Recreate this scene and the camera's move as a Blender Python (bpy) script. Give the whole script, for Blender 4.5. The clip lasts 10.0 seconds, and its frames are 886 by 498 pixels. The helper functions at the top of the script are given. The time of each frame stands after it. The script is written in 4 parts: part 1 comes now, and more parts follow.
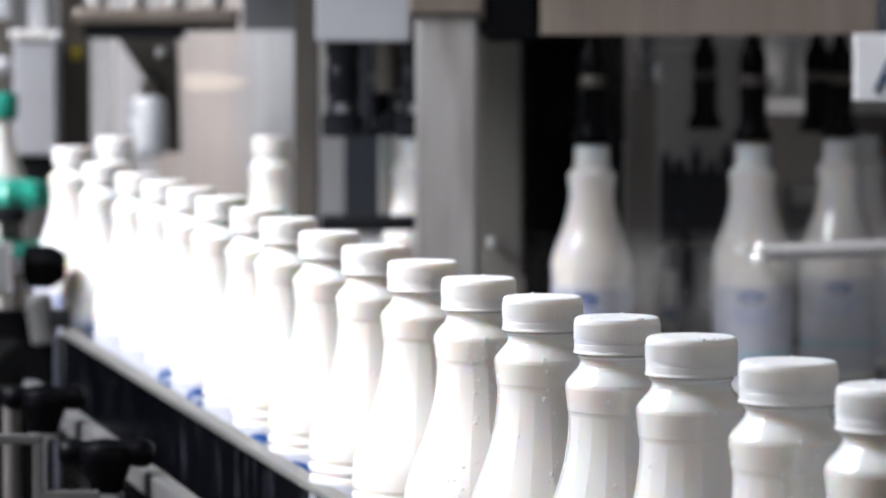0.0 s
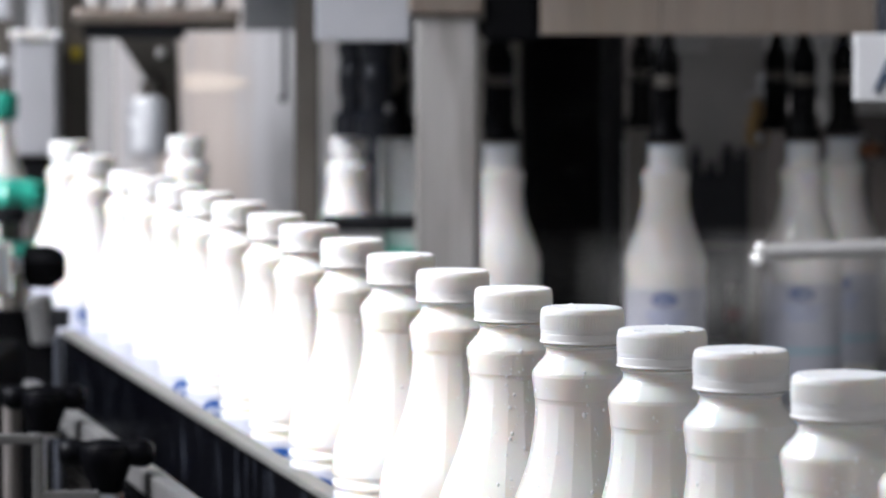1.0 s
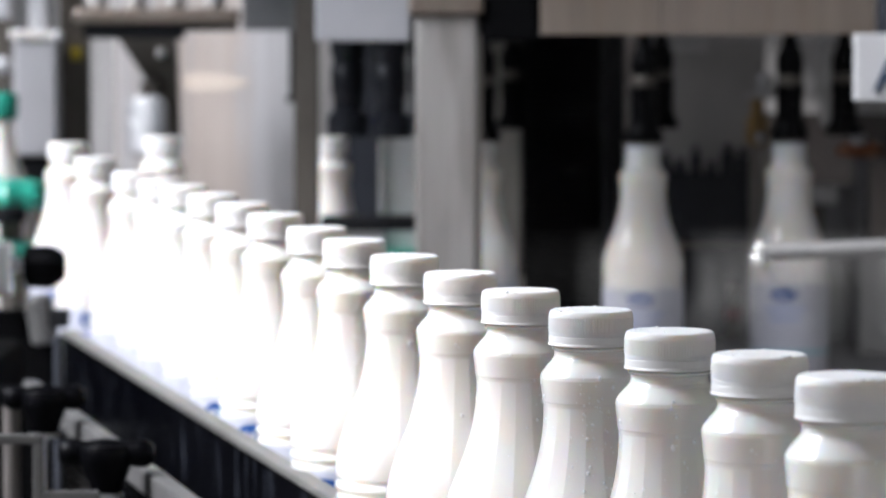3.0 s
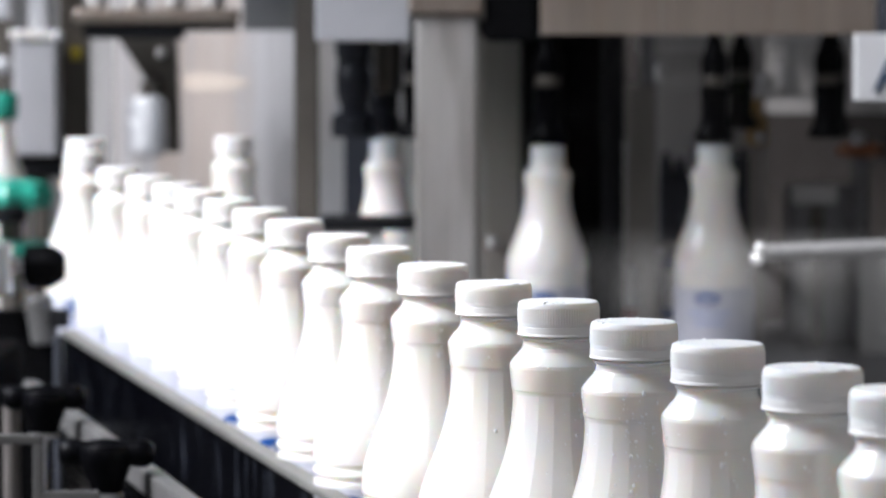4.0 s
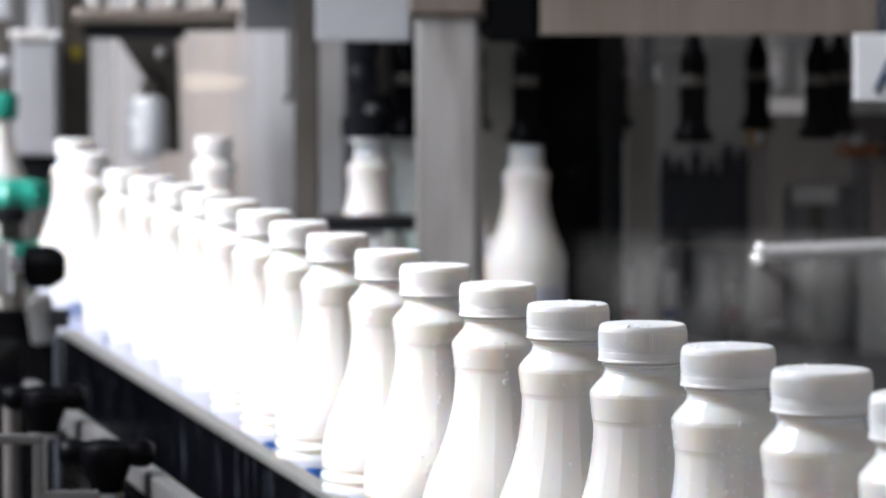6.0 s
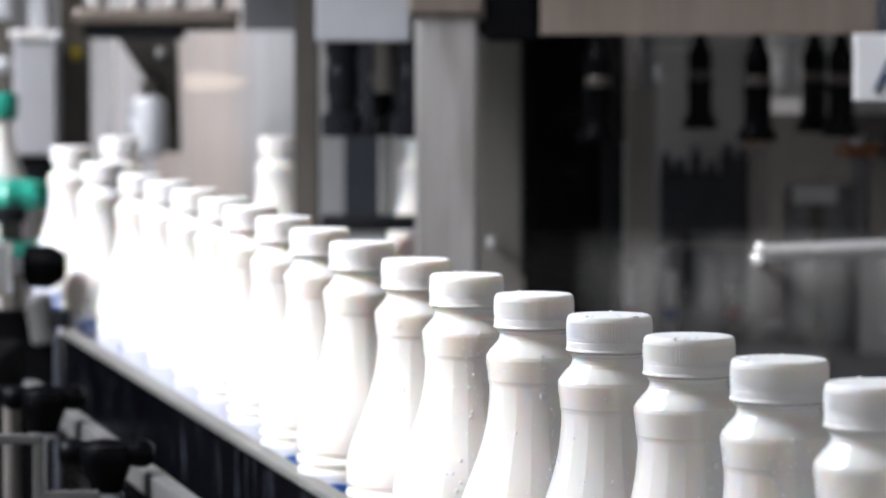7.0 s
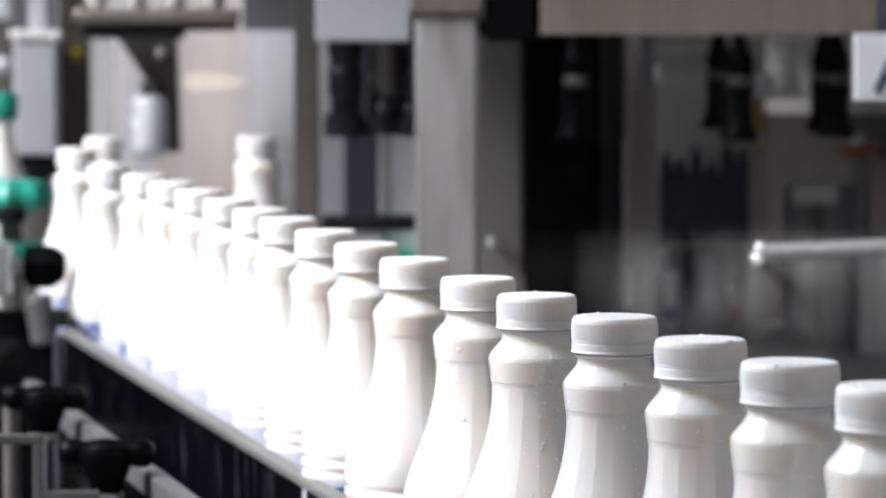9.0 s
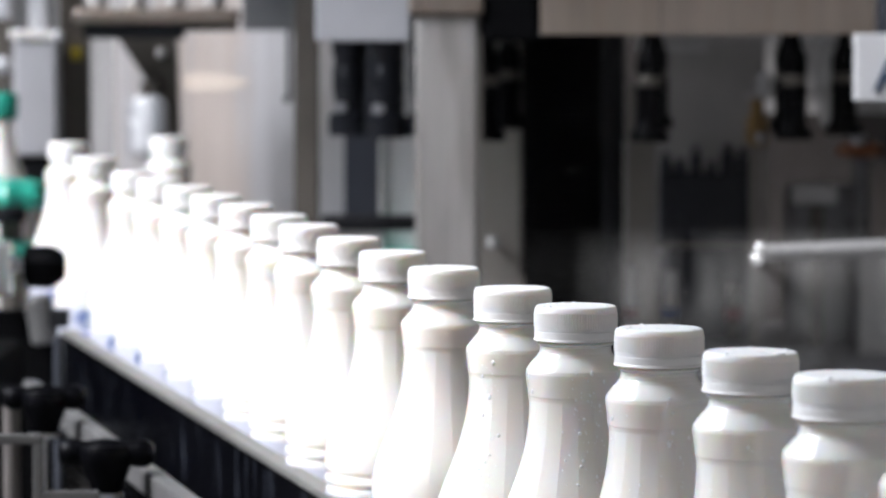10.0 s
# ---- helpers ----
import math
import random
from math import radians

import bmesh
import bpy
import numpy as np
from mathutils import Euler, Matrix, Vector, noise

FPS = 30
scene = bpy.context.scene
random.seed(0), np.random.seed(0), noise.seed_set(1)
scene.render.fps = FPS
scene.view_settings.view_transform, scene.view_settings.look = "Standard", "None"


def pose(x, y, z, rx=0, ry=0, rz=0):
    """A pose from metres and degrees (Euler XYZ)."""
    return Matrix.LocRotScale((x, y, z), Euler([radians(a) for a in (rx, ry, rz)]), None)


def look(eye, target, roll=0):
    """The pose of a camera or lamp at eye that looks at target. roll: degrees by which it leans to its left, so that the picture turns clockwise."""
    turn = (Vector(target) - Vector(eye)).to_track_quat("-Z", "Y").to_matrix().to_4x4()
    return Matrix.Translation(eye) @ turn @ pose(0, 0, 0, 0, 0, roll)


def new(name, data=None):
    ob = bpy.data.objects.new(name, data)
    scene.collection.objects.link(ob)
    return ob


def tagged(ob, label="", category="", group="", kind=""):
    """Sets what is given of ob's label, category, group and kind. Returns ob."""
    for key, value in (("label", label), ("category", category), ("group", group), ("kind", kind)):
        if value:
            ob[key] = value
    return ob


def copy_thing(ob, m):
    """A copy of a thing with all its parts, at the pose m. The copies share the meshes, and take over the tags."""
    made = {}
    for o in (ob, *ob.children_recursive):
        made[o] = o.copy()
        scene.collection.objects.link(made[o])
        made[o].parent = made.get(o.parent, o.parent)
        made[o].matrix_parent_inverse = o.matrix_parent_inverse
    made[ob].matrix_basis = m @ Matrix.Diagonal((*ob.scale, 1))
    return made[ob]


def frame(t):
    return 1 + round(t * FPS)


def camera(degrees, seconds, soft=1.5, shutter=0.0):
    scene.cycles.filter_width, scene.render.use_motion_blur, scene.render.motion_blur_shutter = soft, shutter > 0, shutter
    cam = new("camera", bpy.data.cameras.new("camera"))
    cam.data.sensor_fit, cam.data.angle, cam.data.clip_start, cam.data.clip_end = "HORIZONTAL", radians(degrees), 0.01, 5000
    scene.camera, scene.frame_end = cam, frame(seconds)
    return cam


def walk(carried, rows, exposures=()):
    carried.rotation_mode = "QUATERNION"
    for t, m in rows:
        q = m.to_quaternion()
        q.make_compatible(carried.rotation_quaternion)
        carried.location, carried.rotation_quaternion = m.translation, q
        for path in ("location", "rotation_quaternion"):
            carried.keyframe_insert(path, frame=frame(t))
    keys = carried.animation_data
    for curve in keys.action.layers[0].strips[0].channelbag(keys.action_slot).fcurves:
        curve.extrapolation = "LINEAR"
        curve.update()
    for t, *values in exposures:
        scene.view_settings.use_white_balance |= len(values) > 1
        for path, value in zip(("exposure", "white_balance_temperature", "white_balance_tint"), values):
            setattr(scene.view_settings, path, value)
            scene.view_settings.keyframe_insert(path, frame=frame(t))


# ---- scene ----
cam = camera(13.35, 10.0, soft=1.8)
CAM_POSE = pose(0, 0, 1.37, 90 - 3.44, 0, 0)
cam.data.dof.use_dof = True
cam.data.dof.focus_distance = 1.70
cam.data.dof.aperture_fstop = 16.5
walk(cam, [(0, CAM_POSE), (10, CAM_POSE)], [(0, 0.17, 6350, 13), (10, 0.17, 6350, 13)])

# ---- light ----
world = bpy.data.worlds.new("sky")
scene.world = world
world.use_nodes = True
wn = world.node_tree
sky = wn.nodes.new("ShaderNodeTexSky")
sky.sky_type = "NISHITA"
sky.sun_disc = False
sky.sun_elevation, sky.sun_rotation = radians(42), radians(-110)
wn.nodes["Background"].inputs["Strength"].default_value = 0.12
wn.links.new(sky.outputs["Color"], wn.nodes["Background"].inputs["Color"])


def area_lamp(name, eye, target, sx, sy, power, colour):
    data = bpy.data.lights.new(name, "AREA")
    data.shape, data.size, data.size_y, data.energy, data.color = "RECTANGLE", sx, sy, power, colour
    ob = new(name, data)
    ob.matrix_world = look(eye, target)
    return ob


def sun_lamp(name, eye, target, power, angle, colour):
    data = bpy.data.lights.new(name, "SUN")
    data.energy, data.angle, data.color = power, radians(angle), colour
    ob = new(name, data)
    ob.matrix_world = look(eye, target)
    return ob


# sunlight through the wide window of the wall beside the line and the sky light in its opening
SUN_FROM = Vector((-0.94, -0.34, 0.90))
sun_lamp("sun", SUN_FROM, (0, 0, 0), 2.3, 5.0, (1.0, 0.985, 0.975))
area_lamp("window_light", (-2.1, 2.2, 3.3), (0.0, 2.2, 1.1), 1.7, 1.1, 145, (0.88, 0.94, 1.0))


# ---- materials ----
def material(name, base, rough=0.5, metal=0.0, vary=0.12, scale=40.0, stretch=(1, 1, 1), bump=0.0, stain=0.0, stain_colour=(0.1, 0.09, 0.08), coat=0.0, sss=0.0, rough_vary=0.1, spec=0.5, stain_at=(0.48, 0.75), stain_stretch=None):
    m = bpy.data.materials.new(name)
    m.use_nodes = True
    nt = m.node_tree
    b = nt.nodes["Principled BSDF"]
    b.inputs["Metallic"].default_value = metal
    b.inputs["Specular IOR Level"].default_value = spec
    if coat:
        b.inputs["Coat Weight"].default_value = coat
    if sss:
        b.inputs["Subsurface Weight"].default_value = sss
        b.inputs["Subsurface Radius"].default_value = (0.014, 0.0095, 0.006)
        b.inputs["Subsurface Scale"].default_value = 1.0
    tc = nt.nodes.new("ShaderNodeTexCoord")
    mp = nt.nodes.new("ShaderNodeMapping")
    mp.inputs["Scale"].default_value = stretch
    nt.links.new(tc.outputs["Object"], mp.inputs["Vector"])
    fine = nt.nodes.new("ShaderNodeTexNoise")
    fine.inputs["Scale"].default_value = scale
    fine.inputs["Detail"].default_value = 5
    nt.links.new(mp.outputs["Vector"], fine.inputs["Vector"])
    ramp = nt.nodes.new("ShaderNodeMixRGB")
    ramp.inputs["Color1"].default_value = (*[c * (1 - vary) for c in base], 1)
    ramp.inputs["Color2"].default_value = (*[min(1, c * (1 + vary)) for c in base], 1)
    nt.links.new(fine.outputs["Fac"], ramp.inputs["Fac"])
    colour = ramp.outputs["Color"]
    if stain:
        big = nt.nodes.new("ShaderNodeTexNoise")
        big.inputs["Scale"].default_value = scale * 0.18
        big.inputs["Detail"].default_value = 3
        smp = nt.nodes.new("ShaderNodeMapping")
        smp.inputs["Scale"].default_value = stain_stretch or stretch
        nt.links.new(tc.outputs["Object"], smp.inputs["Vector"])
        nt.links.new(smp.outputs["Vector"], big.inputs["Vector"])
        cr = nt.nodes.new("ShaderNodeMapRange")
        cr.inputs["From Min"].default_value, cr.inputs["From Max"].default_value = stain_at
        cr.inputs["To Max"].default_value = stain
        nt.links.new(big.outputs["Fac"], cr.inputs["Value"])
        mix = nt.nodes.new("ShaderNodeMixRGB")
        mix.inputs["Color2"].default_value = (*stain_colour, 1)
        nt.links.new(cr.outputs["Result"], mix.inputs["Fac"])
        nt.links.new(colour, mix.inputs["Color1"])
        colour = mix.outputs["Color"]
    nt.links.new(colour, b.inputs["Base Color"])
    rr = nt.nodes.new("ShaderNodeMapRange")
    rr.inputs["To Min"].default_value, rr.inputs["To Max"].default_value = max(0.02, rough - rough_vary), min(1, rough + rough_vary)
    nt.links.new(fine.outputs["Fac"], rr.inputs["Value"])
    nt.links.new(rr.outputs["Result"], b.inputs["Roughness"])
    if bump:
        bp = nt.nodes.new("ShaderNodeBump")
        bp.inputs["Strength"].default_value = bump
        bp.inputs["Distance"].default_value = 0.0006
        nt.links.new(fine.outputs["Fac"], bp.inputs["Height"])
        nt.links.new(bp.outputs["Normal"], b.inputs["Normal"])
    return m


MILK = material("milk_white_plastic", (0.85, 0.818, 0.775), 0.14, vary=0.02, scale=60, sss=0.65, bump=0.05, coat=0.35, rough_vary=0.05)
CAPW = material("white_cap_plastic", (0.85, 0.825, 0.805), 0.42, vary=0.03, scale=220, sss=0.3, bump=0.12)
BAND = material("white_band_plastic", (0.84, 0.81, 0.78), 0.42, vary=0.03, scale=220, bump=0.08)
LABEL = material("white_label_film", (0.50, 0.51, 0.58), 0.3, vary=0.03, scale=60)
BLUE = material("blue_print", (0.010, 0.07, 0.27), 0.35, vary=0.15, scale=120)
PALE_BLUE = material("pale_blue_print", (0.36, 0.41, 0.62), 0.35, vary=0.15, scale=120)
TEAL = material("pale_teal_print", (0.30, 0.52, 0.60), 0.35, vary=0.1, scale=120)
STEEL = material("brushed_steel", (0.60, 0.59, 0.58), 0.42, 0.75, 0.16, 60, (6, 6, 0.25), 0.15, 0.35, (0.30, 0.27, 0.24))
STEEL_BRIGHT = material("polished_steel", (0.68, 0.68, 0.69), 0.36, 1.0, 0.10, 50, (5, 5, 0.3), 0.1, 0.2, (0.45, 0.42, 0.39))
STEEL_WARM = material("warm_stained_steel", (0.40, 0.335, 0.285), 0.42, 1.0, 0.2, 30, (5, 5, 0.3), 0.15, 0.5, (0.33, 0.24, 0.18))
STEEL_DULL = material("dull_grey_steel", (0.30, 0.30, 0.31), 0.5, 0.6, 0.15, 40, (3, 3, 0.4), 0.15, 0.4, (0.16, 0.15, 0.15))
GREY_PAINT = material("light_grey_paint", (0.46, 0.46, 0.475), 0.45, 0.0, 0.08, 30, (1, 1, 1), 0.1, 0.3, (0.36, 0.35, 0.34))
CHROME = material("bright_chrome", (0.90, 0.89, 0.87), 0.2, 0.3, 0.05, 60)
SATIN = material("satin_steel", (0.65, 0.64, 0.63), 0.38, 0.55, 0.10, 30, (5, 5, 0.3), 0.1, 0.4, (0.62, 0.54, 0.45))
WORN_GREY = material("worn_grey_paint", (0.095, 0.093, 0.092), 0.5, 0.0, 0.2, 40, (1, 1, 1), 0.15, 0.5, (0.055, 0.052, 0.05), spec=0.25)
STRIP = material("pale_steel_strip", (0.13, 0.128, 0.12), 0.45, 0.0, 0.25, 60, (0.4, 4, 4), 0.1, 0.6, (0.085, 0.08, 0.075), spec=0.2)
WARM_GREY = material("warm_grey_steel", (0.29, 0.262, 0.235), 0.5, 0.2, 0.15, 30, (3, 3, 0.4), 0.1, 0.4, (0.22, 0.2, 0.18))
DARK_BROWN = material("dark_anodised_metal", (0.105, 0.092, 0.078), 0.45, 0.4, 0.2, 60, (1, 1, 0.4), 0.1, 0.3, (0.12, 0.11, 0.10))
BLACK = material("black_plastic", (0.0018, 0.0018, 0.0026), 0.38, vary=0.3, scale=90, bump=0.1, spec=0.05)
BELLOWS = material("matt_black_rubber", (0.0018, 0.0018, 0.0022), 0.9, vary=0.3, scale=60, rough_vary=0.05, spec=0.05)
RUBBER = material("black_rubber", (0.008, 0.008, 0.0095), 0.7, vary=0.3, scale=70, bump=0.15, spec=0.15)
RED = material("faded_red_plastic", (0.28, 0.06, 0.07), 0.45, vary=0.15, scale=80)
GREEN = material("green_plastic", (0.02, 0.31, 0.22), 0.4, vary=0.12, scale=50, bump=0.05)
WHITE_PLATE = material("white_sign_plate", (0.56, 0.56, 0.565), 0.4, vary=0.04, scale=40)
NAVY = material("dark_blue_print", (0.015, 0.04, 0.09), 0.4, vary=0.1, scale=60)
YELLOW = material("yellow_sticker", (0.55, 0.40, 0.02), 0.45, vary=0.1, scale=60)
AMBER = material("brass", (0.50, 0.33, 0.14), 0.35, 1.0, 0.15, 80)
COPPER = material("copper_fitting", (0.45, 0.17, 0.07), 0.35, 1.0, 0.15, 80)
CLEARISH = material("frosted_plastic", (0.93, 0.93, 0.95), 0.25, vary=0.06, scale=50, coat=0.3)
CLEARISH.node_tree.nodes["Principled BSDF"].inputs["Transmission Weight"].default_value = 0.2
DRUM_STEEL = material("streaked_drum_steel", (0.62, 0.615, 0.62), 0.36, 0.4, 0.28, 22, (5, 5, 0.12), 0.1, 0.65, (0.60, 0.50, 0.42), stain_at=(0.42, 0.62), stain_stretch=(5, 5, 0.5))
CREAM = material("cream_highlight", (0.64, 0.56, 0.48), 0.5, 0.1, 0.12, 40)
POST_STEEL = material("blotched_post_steel", (0.53, 0.51, 0.485), 0.40, 0.75, 0.22, 40, (7, 7, 0.2), 0.15, 0.65, (0.33, 0.30, 0.275), stain_at=(0.42, 0.66), stain_stretch=(7, 7, 1.3))
PANEL_GREY = material("mid_grey_panel", (0.48, 0.455, 0.435), 0.55, 0.0, 0.10, 25, (2, 2, 0.5), 0.1, 0.4, (0.36, 0.35, 0.34))
COVER_GREY = material("dull_cover_steel", (0.17, 0.168, 0.17), 0.5, 0.2, 0.15, 30, (3, 3, 0.4), 0.1, 0.4, (0.12, 0.115, 0.11))
SPLASH_GREY = material("pale_splash_steel", (0.29, 0.285, 0.28), 0.5, 0.1, 0.2, 25, (4, 4, 0.4), 0.1, 0.5, (0.28, 0.27, 0.26))
CHUCK = material("dark_chuck_metal", (0.010, 0.011, 0.015), 0.35, 0.0, 0.3, 60, bump=0.1, spec=0.3)
PANEL_PALE = material("pale_grey_panel", (0.80, 0.79, 0.78), 0.5, 0.0, 0.08, 25, (1, 1, 1), 0.1, 0.3, (0.5, 0.48, 0.46))
DARK_SLATE = material("dark_slate_paint", (0.040, 0.043, 0.053), 0.45, 0.1, 0.25, 30, (2, 2, 0.5), 0.1, 0.5, (0.06, 0.062, 0.07), spec=0.2)
CONCRETE = material("concrete_floor", (0.17, 0.166, 0.16), 0.55, vary=0.15, scale=14, bump=0.2, stain=0.4, stain_colour=(0.10, 0.098, 0.094))
PLASTER = material("white_wall", (0.44, 0.43, 0.415), 0.75, vary=0.05, scale=12, bump=0.1, stain=0.2, stain_colour=(0.5, 0.48, 0.45))
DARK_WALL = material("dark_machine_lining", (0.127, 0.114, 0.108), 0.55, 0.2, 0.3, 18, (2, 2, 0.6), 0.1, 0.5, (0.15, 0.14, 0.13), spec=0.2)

# the guard plate of the line: near-black glossy steel with pale dried drip marks
RAIL_DARK = material("dark_wet_steel", (0.0012, 0.0013, 0.0022), 0.22, 0.0, 0.3, 45, (2, 2, 0.35), 0.15, 0.45, (0.09, 0.10, 0.125), rough_vary=0.12, spec=0.06, stain_at=(0.57, 0.80), stain_stretch=(6, 1, 2.0))

WINDOW_GLASS = bpy.data.materials.new("window_glass")
WINDOW_GLASS.use_nodes = True
wgb = WINDOW_GLASS.node_tree.nodes["Principled BSDF"]
wgb.inputs["Roughness"].default_value = 0.0
wgb.inputs["Transmission Weight"].default_value = 1.0
wgb.inputs["IOR"].default_value = 1.05
GLASS = bpy.data.materials.new("guard_pane")
GLASS.use_nodes = True
gb = GLASS.node_tree.nodes["Principled BSDF"]
gb.inputs["Base Color"].default_value = (0.92, 0.91, 0.90, 1)
gb.inputs["Roughness"].default_value = 0.06
gb.inputs["Transmission Weight"].default_value = 1.0
gb.inputs["IOR"].default_value = 1.06
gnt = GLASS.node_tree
# noise streaks, plus a pale haze painted into the pane's lower right part
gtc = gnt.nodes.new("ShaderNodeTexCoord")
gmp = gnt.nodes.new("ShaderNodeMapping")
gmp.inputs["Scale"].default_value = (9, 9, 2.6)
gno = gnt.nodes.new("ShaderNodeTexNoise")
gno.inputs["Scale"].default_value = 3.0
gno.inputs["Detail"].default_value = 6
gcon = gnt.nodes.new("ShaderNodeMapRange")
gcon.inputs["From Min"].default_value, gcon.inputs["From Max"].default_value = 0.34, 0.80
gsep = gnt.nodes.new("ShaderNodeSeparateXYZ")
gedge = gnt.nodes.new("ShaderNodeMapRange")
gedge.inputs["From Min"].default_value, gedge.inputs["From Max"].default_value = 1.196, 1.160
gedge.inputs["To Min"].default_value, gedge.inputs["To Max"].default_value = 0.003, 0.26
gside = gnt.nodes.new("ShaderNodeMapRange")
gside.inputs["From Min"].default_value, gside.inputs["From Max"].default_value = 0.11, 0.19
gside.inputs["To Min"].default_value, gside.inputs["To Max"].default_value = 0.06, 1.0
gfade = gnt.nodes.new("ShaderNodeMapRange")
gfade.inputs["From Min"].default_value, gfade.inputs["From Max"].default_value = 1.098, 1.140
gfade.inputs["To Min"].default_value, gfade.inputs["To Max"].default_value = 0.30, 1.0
ghaze = gnt.nodes.new("ShaderNodeMath")
ghaze.operation = "MULTIPLY"
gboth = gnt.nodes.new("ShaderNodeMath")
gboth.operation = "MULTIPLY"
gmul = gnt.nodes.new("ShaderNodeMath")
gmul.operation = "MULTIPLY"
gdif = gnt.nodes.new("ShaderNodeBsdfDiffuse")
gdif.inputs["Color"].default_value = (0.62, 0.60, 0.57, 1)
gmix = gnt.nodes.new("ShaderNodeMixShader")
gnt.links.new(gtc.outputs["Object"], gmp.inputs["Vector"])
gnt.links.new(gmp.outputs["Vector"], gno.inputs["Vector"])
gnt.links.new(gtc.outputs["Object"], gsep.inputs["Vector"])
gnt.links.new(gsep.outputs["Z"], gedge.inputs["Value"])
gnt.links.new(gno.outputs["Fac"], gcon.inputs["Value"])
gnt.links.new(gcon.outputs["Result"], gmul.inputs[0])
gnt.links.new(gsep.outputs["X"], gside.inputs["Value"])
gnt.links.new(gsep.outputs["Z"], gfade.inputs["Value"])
gnt.links.new(gedge.outputs["Result"], ghaze.inputs[0])
gnt.links.new(gfade.outputs["Result"], ghaze.inputs[1])
gnt.links.new(ghaze.outputs["Value"], gboth.inputs[0])
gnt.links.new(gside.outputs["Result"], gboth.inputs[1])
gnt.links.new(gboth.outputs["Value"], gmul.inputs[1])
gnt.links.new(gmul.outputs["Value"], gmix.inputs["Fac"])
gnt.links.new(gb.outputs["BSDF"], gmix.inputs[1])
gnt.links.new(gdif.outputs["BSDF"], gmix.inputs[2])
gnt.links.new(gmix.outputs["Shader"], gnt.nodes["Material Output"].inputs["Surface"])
WATER = bpy.data.materials.new("water")
WATER.use_nodes = True
wb = WATER.node_tree.nodes["Principled BSDF"]
wb.inputs["Base Color"].default_value = (0.95, 0.95, 0.95, 1)
wb.inputs["Roughness"].default_value = 0.02
wb.inputs["Transmission Weight"].default_value = 0.0
wb.inputs["IOR"].default_value = 1.33


# ---- mesh helpers ----
def mesh_object(name, bm, mat, parent=None, smooth=None):
    me = bpy.data.meshes.new(name)
    bmesh.ops.recalc_face_normals(bm, faces=bm.faces)
    bm.to_mesh(me)
    bm.free()
    me.materials.append(mat)
    if smooth is not None:
        for p in me.polygons:
            p.use_smooth = True
        me.set_sharp_from_angle(angle=radians(smooth))
    ob = new(name, me)
    if parent:
        ob.parent = parent
    return ob


def part(name, bm, mat, parent, label="", smooth=None):
    ob = mesh_object(name, bm, mat, parent, smooth)
    if label:
        ob["label"] = label
    return ob


def thing(name, label, category, at=(0, 0, 0), rz=0, group="", kind=""):
    ob = new(name)
    ob.empty_display_size = 0.02
    ob.matrix_world = pose(*at, 0, 0, rz)
    return tagged(ob, label, category, group, kind)


def box(x0, x1, y0, y1, z0, z1, bevel=0.0, m=None, bm=None, seg=2):
    b = bmesh.new()
    bmesh.ops.create_cube(b, size=1)
    for v in b.verts:
        v.co = Vector((x0 if v.co.x < 0 else x1, y0 if v.co.y < 0 else y1, z0 if v.co.z < 0 else z1))
    if bevel:
        bmesh.ops.bevel(b, geom=b.edges[:], offset=bevel, segments=seg, profile=0.6, affect="EDGES")
    if m:
        b.transform(m)
    return merge(bm, b)


def merge(bm, b):
    if bm is None:
        return b
    me = bpy.data.meshes.new("tmp")
    b.to_mesh(me)
    b.free()
    bm.from_mesh(me)
    bpy.data.meshes.remove(me)
    return bm


def lathe(profile, n=32, m=None, bm=None, shape=None, close=True):
    """A turned body round z from (radius, height) pairs; shape(angle, radius, height) may change the radius."""
    b = bmesh.new()
    rings = []
    for r, z in profile:
        if r < 1e-6:
            rings.append([b.verts.new((0, 0, z))])
            continue
        ring = []
        for i in range(n):
            a = 2 * math.pi * i / n
            q = shape(a, r, z) if shape else r
            ring.append(b.verts.new((q * math.cos(a), q * math.sin(a), z)))
        rings.append(ring)
    for lo, hi in zip(rings, rings[1:]):
        for i in range(n):
            j = (i + 1) % n
            if len(lo) == 1 and len(hi) == 1:
                continue
            if len(lo) == 1:
                b.faces.new((lo[0], hi[j], hi[i]))
            elif len(hi) == 1:
                b.faces.new((lo[i], lo[j], hi[0]))
            else:
                b.faces.new((lo[i], lo[j], hi[j], hi[i]))
    if close:
        for ring in (rings[0], rings[-1]):
            if len(ring) > 2:
                b.faces.new(ring)
    if m:
        b.transform(m)
    return merge(bm, b)


def tube(a, c, r, n=16, bm=None, cap=0.0):
    """A round bar from a to c."""
    a, c = Vector(a), Vector(c)
    d = c - a
    h = d.length
    e = min(cap or r * 0.25, h / 3)
    prof = [(r - e, 0), (r, e), (r, h - e), (r - e, h)]
    m = Matrix.Translation(a) @ d.to_track_quat("Z", "Y").to_matrix().to_4x4()
    return lathe(prof, n, m, bm)


def ball(c, r, bm=None, sz=1.0):
    b = bmesh.new()
    bmesh.ops.create_uvsphere(b, u_segments=20, v_segments=12, radius=r)
    b.transform(Matrix.Translation(c) @ Matrix.Diagonal((1, 1, sz, 1)))
    return merge(bm, b)


